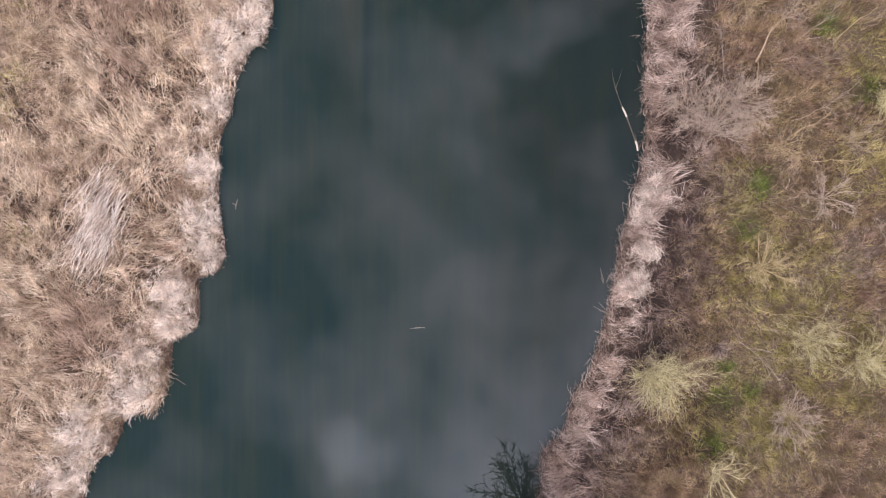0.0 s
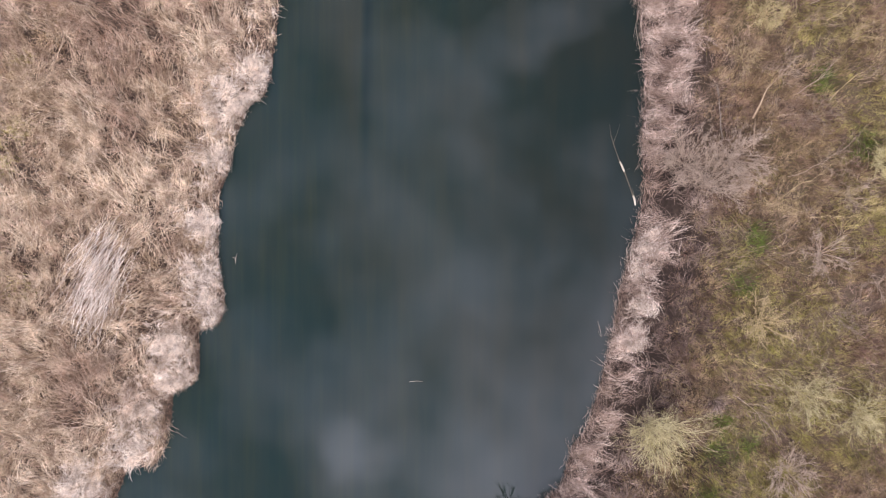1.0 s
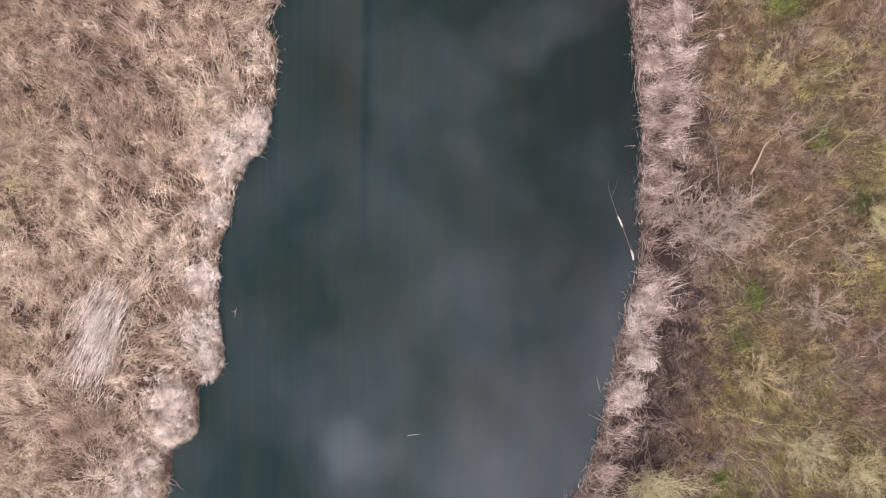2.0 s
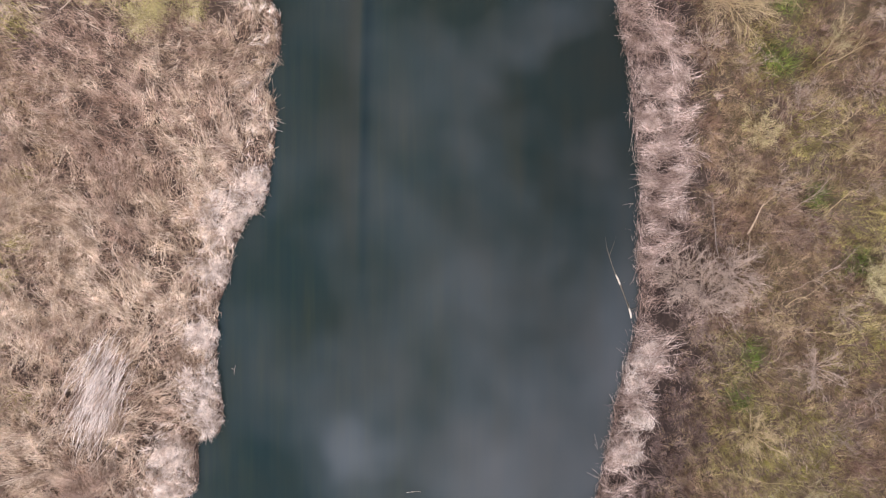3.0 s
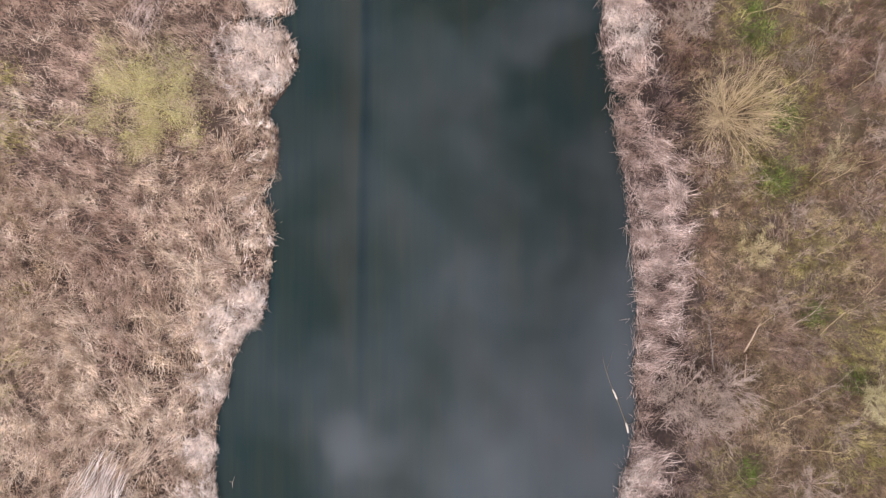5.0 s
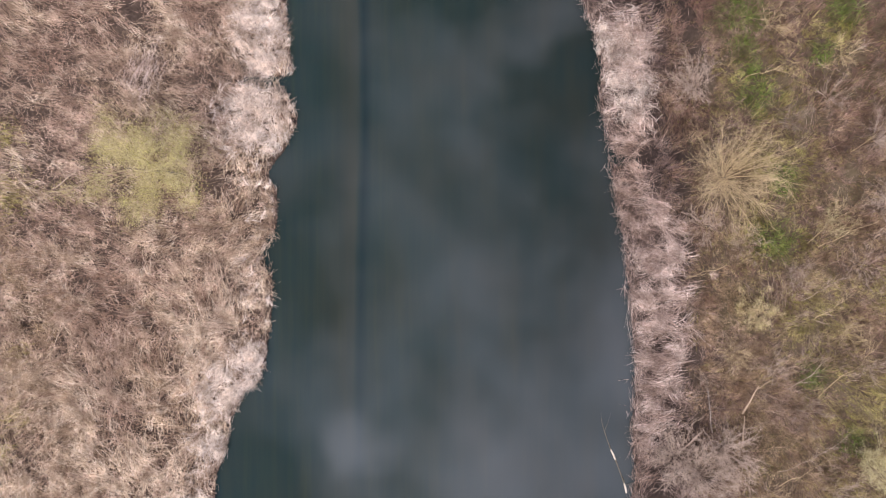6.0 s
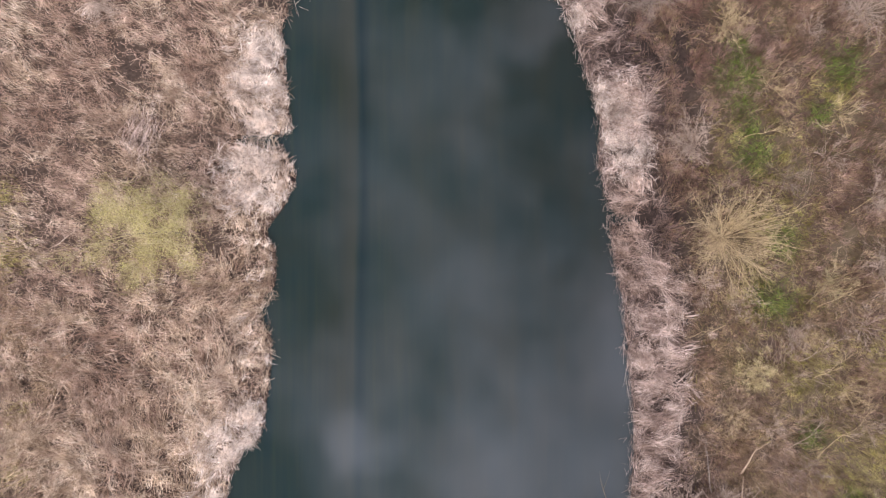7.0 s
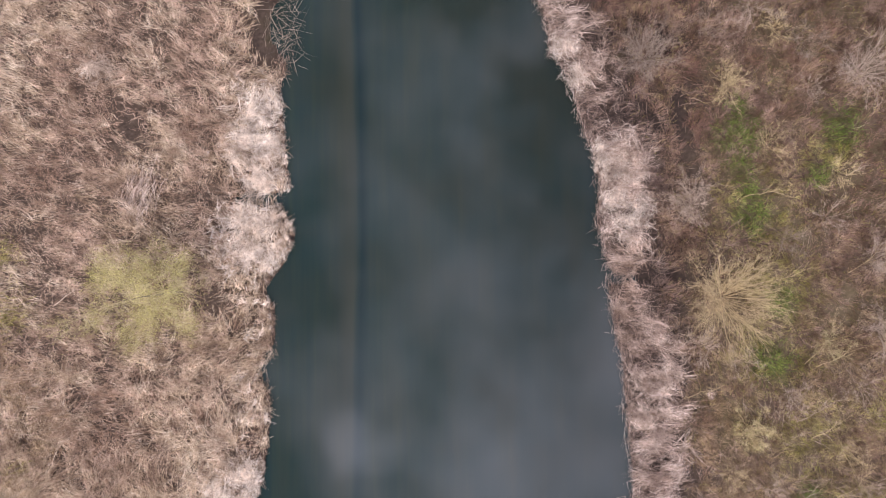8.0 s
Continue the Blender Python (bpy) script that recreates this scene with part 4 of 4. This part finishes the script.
tree("bare_tree", "bare dark tree at the river bend, mirrored in water", (3.5, -15.9), 10.0, 3.2, 0.2, TWIG_DARK, 43, 24, twig=0.03, rise=1.0)

shrub("willow_bush", "straw-yellow bare willow bush on the east bank", "bush", (14.9, 23.2), 3.6, 2.75, 34, TWIG_STRAW, 59, 12, 0.022, BUD, 0.024, 1, lean=(0.3, 0.3), twig=0.006, group="bank bushes", wobble=0.07)
shrub("cream_bush", "cream twiggy bush with pale yellow catkins", "bush", (10.2, -6.7), 3.4, 1.25, 20, TWIG_CREAM, 52, 9, 0.03, BUD, 0.045, 2, twig=0.009, group="bank bushes")
shrub("cream_bush", "sparse cream bush with pale stout twigs", "bush", (13.8, -12.2), 2.6, 1.7, 7, TWIG_CREAM, 53, 6, 0.05, BUD, 0.05, 2, group="bank bushes", wobble=0.09)
shrub("bare_bush", "bare tan-grey arching bush beside the shore reeds", "bush", (13.5, 6.6), 2.0, 2.1, 34, TWIG_GREY, 54, 12, 0.02, lean=(0.2, 0.9), arch=0.04, group="bank bushes")
shrub("bare_bush", "bare tan bush overhanging pinkish reeds", "bush", (12.2, 7.7), 1.7, 1.7, 26, TWIG_GREY, 541, 11, 0.02, lean=(-0.3, 0.6), arch=0.05, group="bank bushes")
shrub("bare_bush", "bare tan bush beside a dead trunk", "bush", (14.7, 8.0), 1.7, 1.7, 24, TWIG_GREY, 542, 11, 0.02, lean=(0.4, 0.2), arch=0.05, group="bank bushes")
shrub("bare_bush", "bare grey bush above the narrowing river", "bush", (10.6, 36.4), 1.9, 1.9, 26, TWIG_MAUVE, 55, 13, 0.018, twig=0.006, group="bank bushes")
shrub("bare_bush", "bare grey bush leaning into the bleached reeds", "bush", (13.3, 28.4), 1.6, 1.8, 26, TWIG_GREY, 56, 12, 0.016, twig=0.006, lean=(-0.9, 0.5), group="bank bushes")
shrub("bare_bush", "pale bare bush standing in the meadow", "bush", (22.3, 35.6), 2.6, 1.6, 24, TWIG_GREY, 57, 11, 0.018, twig=0.006, group="bank bushes")
shrub("cream_bush", "small straw-coloured bush beside fresh green grass", "bush", (14.9, 34.9), 1.7, 0.8, 12, TWIG_STRAW, 58, 9, 0.014, BUD, 0.022, 1, group="bank bushes")
shrub("thicket", "low tan-yellow bush of fine dry twigs", "bush", (16.2, -1.0), 1.5, 1.5, 18, TWIG_STRAW, 61, 10, 0.02, BUD, 0.03, 1, group="meadow bushes")
shrub("thicket", "low cream bush with yellowish catkins in olive grass", "bush", (18.6, -4.9), 1.8, 1.4, 18, TWIG_CREAM, 62, 11, 0.016, BUD, 0.028, 1, twig=0.006, group="meadow bushes")
shrub("thicket", "cream and yellow bush at the meadow's south", "bush", (21.3, -6.1), 2.0, 1.4, 16, TWIG_CREAM, 63, 11, 0.016, BUD, 0.028, 1, twig=0.006, group="meadow bushes")
shrub("thicket", "soft grey bush of very fine twigs", "bush", (17.7, -9.2), 1.6, 1.7, 22, TWIG_GREY, 64, 12, 0.018, group="meadow bushes")
shrub("thicket", "small yellowish bush beside the reeds", "bush", (16.5, 15.9), 1.1, 1.1, 14, TWIG_STRAW, 65, 9, 0.018, BUD, 0.04, 2, group="meadow bushes")
shrub("thicket", "yellow-green bush in the brown meadow", "bush", (20.4, 20.6), 1.5, 1.0, 9, TWIG_OLIVE, 66, 8, 0.014, group="meadow bushes")
shrub("thicket", "arching tan bush on the meadow", "bush", (19.5, 2.8), 1.3, 1.6, 18, TWIG_GREY, 67, 9, 0.02, arch=0.05, group="meadow bushes")
shrub("thicket", "tall pale bush with upright twigs", "bush", (23.4, 21.4), 2.2, 1.2, 16, TWIG_GREY, 68, 9, 0.02, group="meadow bushes")
shrub("thicket", "yellow bush at the meadow's edge", "bush", (22.6, 7.7), 1.8, 1.1, 12, TWIG_CREAM, 69, 9, 0.02, BUD, 0.045, 3, group="meadow bushes")
shrub("thicket", "grey tangled bush behind the shore reeds", "bush", (13.6, 20.6), 1.1, 1.2, 14, TWIG_GREY, 70, 9, 0.018, arch=0.05, group="meadow bushes")
shrub("thicket", "pale grey-lilac bush in the west reeds", "bush", (-19.6, 36.2), 1.6, 0.9, 12, TWIG_GREY, 71, 9, 0.018, group="meadow bushes")

shrub("thicket", "tall pale wispy bush of upright twigs", "bush", (23.0, 25.2), 2.4, 1.3, 14, TWIG_GREY, 72, 10, 0.014, twig=0.006, group="meadow bushes")
shrub("thicket", "grey wispy bush north of the russet grass", "bush", (16.6, 39.3), 1.8, 1.6, 16, TWIG_GREY, 74, 10, 0.014, twig=0.006, group="meadow bushes")
shrub("thicket", "small straw-yellow bush in russet grass", "bush", (17.6, 38.0), 1.2, 0.9, 9, TWIG_STRAW, 75, 8, 0.014, BUD, 0.022, 1, group="meadow bushes")
shrub("thicket", "small straw-yellow bush beside green grass", "bush", (21.2, 30.0), 1.1, 1.0, 9, TWIG_STRAW, 76, 8, 0.014, BUD, 0.022, 1, group="meadow bushes")
# low bare bushes of fine twigs through the brown meadow (east, north)
LOW = [(17.4, 12.6), (19.4, 10.2), (20.9, 5.9), (17.2, 5.6), (22.6, 1.0), (20.6, -0.9), (18.6, 17.6), (21.5, 14.8), (16.0, 19.6), (18.4, 26.4), (20.6, 27.6), (17.4, 31.6), (19.6, 34.6), (14.2, 38.2), (22.4, 18.2), (15.4, 13.4), (22.8, 12.6), (19.2, 37.2)]
for k, at in enumerate(LOW):
    shrub("low_bush", "low bare brown bush of fine twigs in dead grass", "bush", at, 1.1 + 0.12 * (k % 4), 1.0 + 0.15 * (k % 3), 11, (TWIG_GREY, TWIG_MAUVE, TWIG_GREY, TWIG_STRAW)[k % 4], 300 + k, 8, 0.012, arch=0.02, twig=0.005, group="low meadow bushes")


# ---------------------------------------------------------------- dead wood
def fallen(name, label, ends, radius, mat, seed, forks=4, z0=0.3, z1=0.6, sub=3, group="fallen branches", wobble=0.03):
    """A dead branch from one end to the other, with forks as parts."""
    r = np.random.default_rng(seed)
    ax, ay, bx, by = ends
    root = new(name)
    g0, g1 = float(ground_z(ax, ay)), float(ground_z(bx, by))
    root.location = (ax, ay, g0)
    tagged(root, label, "branch", group)
    p, q = np.array([0, 0, z0]), np.array([bx - ax, by - ay, g1 - g0 + z1])
    k = 8
    f = np.linspace(0, 1, k)[:, None]
    ln = np.linalg.norm(q - p)
    pts = p + (q - p) * f + np.cumsum(r.normal(0, ln * wobble, (k, 3)), 0) * [1, 1, 0.4]
    main = (pts, radius * np.linspace(1, 0.3, k))
    mesh_object("stem", *tubes([main], 6), mat, root, True)
    for _ in range(forks):
        fork = offshoots(r, main, 1, ln * 0.4, radius * 0.4, 0.5, 0.0, 0.3)
        limb = mesh_object("fork", *tubes(fork, 5), mat, root, True)
        tagged(mesh_object("twig_spray", *tubes(offshoots(r, fork[0], sub, ln * 0.16, radius * 0.22, 0.6), 3), mat, limb), kind="stuff")
    return root


BRANCHES = [(18.1, 11.5, 19.9, 13.1), (19.8, 11.0, 22.3, 13.4), (17.6, 6.1, 19.6, 7.4), (17.8, 7.0, 20.8, 8.5), (16.0, -3.2, 22.0, -3.7), (19.2, 19.6, 21.3, 21.5), (19.0, 16.4, 21.0, 17.6),
            (14.9, 18.4, 13.1, 17.8), (19.8, 15.5, 21.3, 16.6), (14.7, -4.9, 16.8, -6.8), (21.5, 24.6, 23.2, 25.9), (19.9, 19.3, 22.9, 20.3), (21.6, 29.9, 22.6, 30.5), (18.7, 4.8, 20.8, 4.5), (15.9, 28.7, 18.0, 29.3)]
for k, ends in enumerate(BRANCHES):
    fallen("fallen_branch", "pale dead branch lying on the meadow grass", ends, 0.017, TWIG_STRAW if k % 3 else TWIG_GREY, 80 + k, 9, sub=7)
fallen("fallen_branch", "brown dead branch lying in a reed hollow", (-22.5, 22.9, -21.2, 23.9), 0.035, TWIG_GREY, 99, 4, 0.5, 0.8, wobble=0.015)
fallen("dead_trunk", "broken pale tan dead trunk leaning beside a bush", (15.8, 10.2, 16.35, 11.9), 0.078, TANWOOD, 101, 1, 0.3, 1.2, wobble=0.006)
fallen("dead_trunk", "lower half of a snapped pale dead trunk", (15.85, 8.5, 15.8, 10.1), 0.055, TANWOOD, 103, 1, 0.2, 0.6, wobble=0.006)
fallen("dead_trunk", "thin grey dead trunk leaning from the bare bush", (14.2, 9.0, 13.6, 11.6), 0.04, BARK, 102, 2, 0.15, 1.1, wobble=0.01)


def driftwood():
    r = np.random.default_rng(111)
    root = new("drift_log")
    root.location = (9.56, 5.51, 0)
    tagged(root, "whitish drift log half sunk beside the east bank", "log")
    line = np.array([(0.02, -0.05, 0.03), (-0.03, 0.25, 0.05), (-0.10, 0.50, 0.0), (-0.26, 0.95, -0.03), (-0.46, 1.5, -0.035), (-0.59, 1.85, 0.0), (-0.72, 2.15, 0.03), (-0.84, 2.40, -0.01),
                     (-1.02, 2.9, -0.025), (-1.2, 3.4, -0.022), (-1.34, 3.9, -0.012), (-1.40, 4.5, -0.004)])
    girth = np.array([0.04, 0.062, 0.055, 0.05, 0.05, 0.055, 0.055, 0.042, 0.035, 0.028, 0.018, 0.008])
    mesh_object("trunk", *tubes([(line[:3], girth[:3])], 9), DEADWOOD, root, True)
    tagged(mesh_object("sunken_trunk", *tubes([(line[2:6], girth[2:6])], 9), SUNK, root, True), "wood just awash, darkened in colour as if submerged")
    mesh_object("trunk", *tubes([(line[5:8], girth[5:8])], 9), DEADWOOD, root, True)
    tagged(mesh_object("sunken_trunk", *tubes([(line[7:], girth[7:])], 7), SUNK, root, True), "wood just awash, darkened in colour as if submerged")
    for p, way, ln, rad in (((-0.05, 0.4, 0.03), (1.0, 0.5, 0.2), 0.7, 0.02), ((-0.06, 0.5, 0.03), (-0.1, 1.0, 0.2), 0.5, 0.016), ((-0.62, 1.9, 0.03), (1, 0.1, 0.15), 0.35, 0.012)):
        mesh_object("branch", *tubes([shoot(r, p, way, ln, rad, 5, 0.12)], 5), SUNK, root, True)
    for p, way, ln in (((-1.2, 3.4, -0.008), (0.25, 1, 0), 1.3), ((-1.05, 3.0, -0.008), (-0.3, 1, 0), 1.2)):
        pts, rad = shoot(r, p, way, ln, 0.024, 6, 0.06, end=0.15)
        pts[:, 2] = -0.004
        mesh_object("sunken_branch", *tubes([(pts, rad)], 5), SUNK, root, True)


driftwood()


def twig_in_water(label, at, ways, radius, mat, seed, z=0.01):
    r = np.random.default_rng(seed)
    root = new("floating_twig")
    root.location = (at[0], at[1], z)
    tagged(root, label, "twig", "twigs in the water")
    for wx, wy, wz in ways:
        mesh_object("stick", *tubes([shoot(r, (0, 0, 0), (wx, wy, wz), math.sqrt(wx * wx + wy * wy + wz * wz), radius, 5, 0.06)], 5), mat, root, True)


twig_in_water("thin pale twig floating on open water", (-2.75, -4.43), [(-0.40, -0.05, 0), (0.45, 0.09, 0)], 0.014, DEADWOOD, 121)
twig_in_water("thin twig standing out of the shallows", (7.8, -2.1), [(-0.25, 1.1, 0.3), (0.15, 0.7, 0.4), (-0.3, 0.6, 0.3)], 0.009, TWIG_GREY, 122, -0.1)
twig_in_water("forked twig reaching over the water", (8.2, -3.7), [(-1.2, 0.55, 0.3), (-0.8, 0.15, 0.3), (-0.8, 0.8, 0.2)], 0.009, TWIG_GREY, 123, 0.0)
twig_in_water("small twig floating beside the west reeds", (-13.0, 2.5), [(0.15, 0.3, 0.02), (-0.2, 0.1, 0.02), (0.05, -0.3, 0.02)], 0.012, TWIG_GREY, 124)
twig_in_water("short stick poking out beside the shore reeds", (9.7, 11.9), [(-0.6, 0.1, 0.15), (-0.3, -0.2, 0.2)], 0.009, TWIG_GREY, 125, 0.0)
twig_in_water("thin pale stick lying in the shallows", (9.62, 15.6), [(0.05, -1.6, 0.02)], 0.009, DEADWOOD, 126, 0.0)
twig_in_water("thin stick lying along the east bank", (9.5, 17.2), [(0.1, -1.1, 0.05), (-0.3, -0.5, 0.1)], 0.009, TWIG_GREY, 127, 0.0)

# drowned brushwood in the flooded corner of the west bank
r = np.random.default_rng(131)
brush = tagged(new("brushwood"), "drowned grey brushwood in a flooded bank corner", "brushwood")
brush.location = (-9.05, 38.2, 0.0)
for k in range(140):
    a = r.uniform(0, 6.28)
    ln = r.uniform(0.5, 1.6)
    st = shoot(r, (r.uniform(-1.7, 0.3), r.uniform(-1.9, 2.0), r.uniform(-0.03, 0.12)), (math.cos(a), math.sin(a), r.uniform(0.0, 0.3)), ln, r.uniform(0.006, 0.013), 5, 0.12)
    mesh_object("stick", *tubes([st], 4), (TWIG_GREY, TWIG_MAUVE, TWIG_MAUVE, SUNK)[k % 4], brush, True)


def tussock(label, at, radius, count, mat, tall=0.7, way=-1.4, fan=1.0):
    a = RNG.normal(way, fan, count)
    rr = 0.25 * radius * np.sqrt(RNG.random(count))
    ob = blades("tussock", at[0] + rr * np.cos(a), at[1] + rr * np.sin(a), a + RNG.normal(0, 0.3, count), RNG.uniform(0.8, 1.4, count), RNG.uniform(1.0, 2.6, count),
                radius * RNG.uniform(0.4, 1.6, count), RNG.uniform(0.018, 0.036, count), mat, base=tall * 0.5 * RNG.random(count), curl=1.0)
    return tagged(ob, label, "tussock", "grass tussocks")


tussock("drooping brown dead sedge tussock beside green grass", (13.7, -5.2), 0.8, 190, TANGLE, 0.8, -1.4, 0.85)
tussock("pale straw tussock on dark mud", (14.3, 17.8), 0.26, 90, PINK, 0.4, 0.0, 3.0)
tussock("small straw tussock behind the shore reeds", (14.0, 15.6), 0.5, 110, TAN, 0.4)
tussock("small pale straw tussock behind the shore reeds", (13.9, 14.2), 0.45, 110, TAN, 0.4)
tussock("pale lilac-grey reed tuft combed over brown reeds", (-20.3, 36.7), 1.0, 220, BLEACHED, 0.8, -1.45, 0.45)
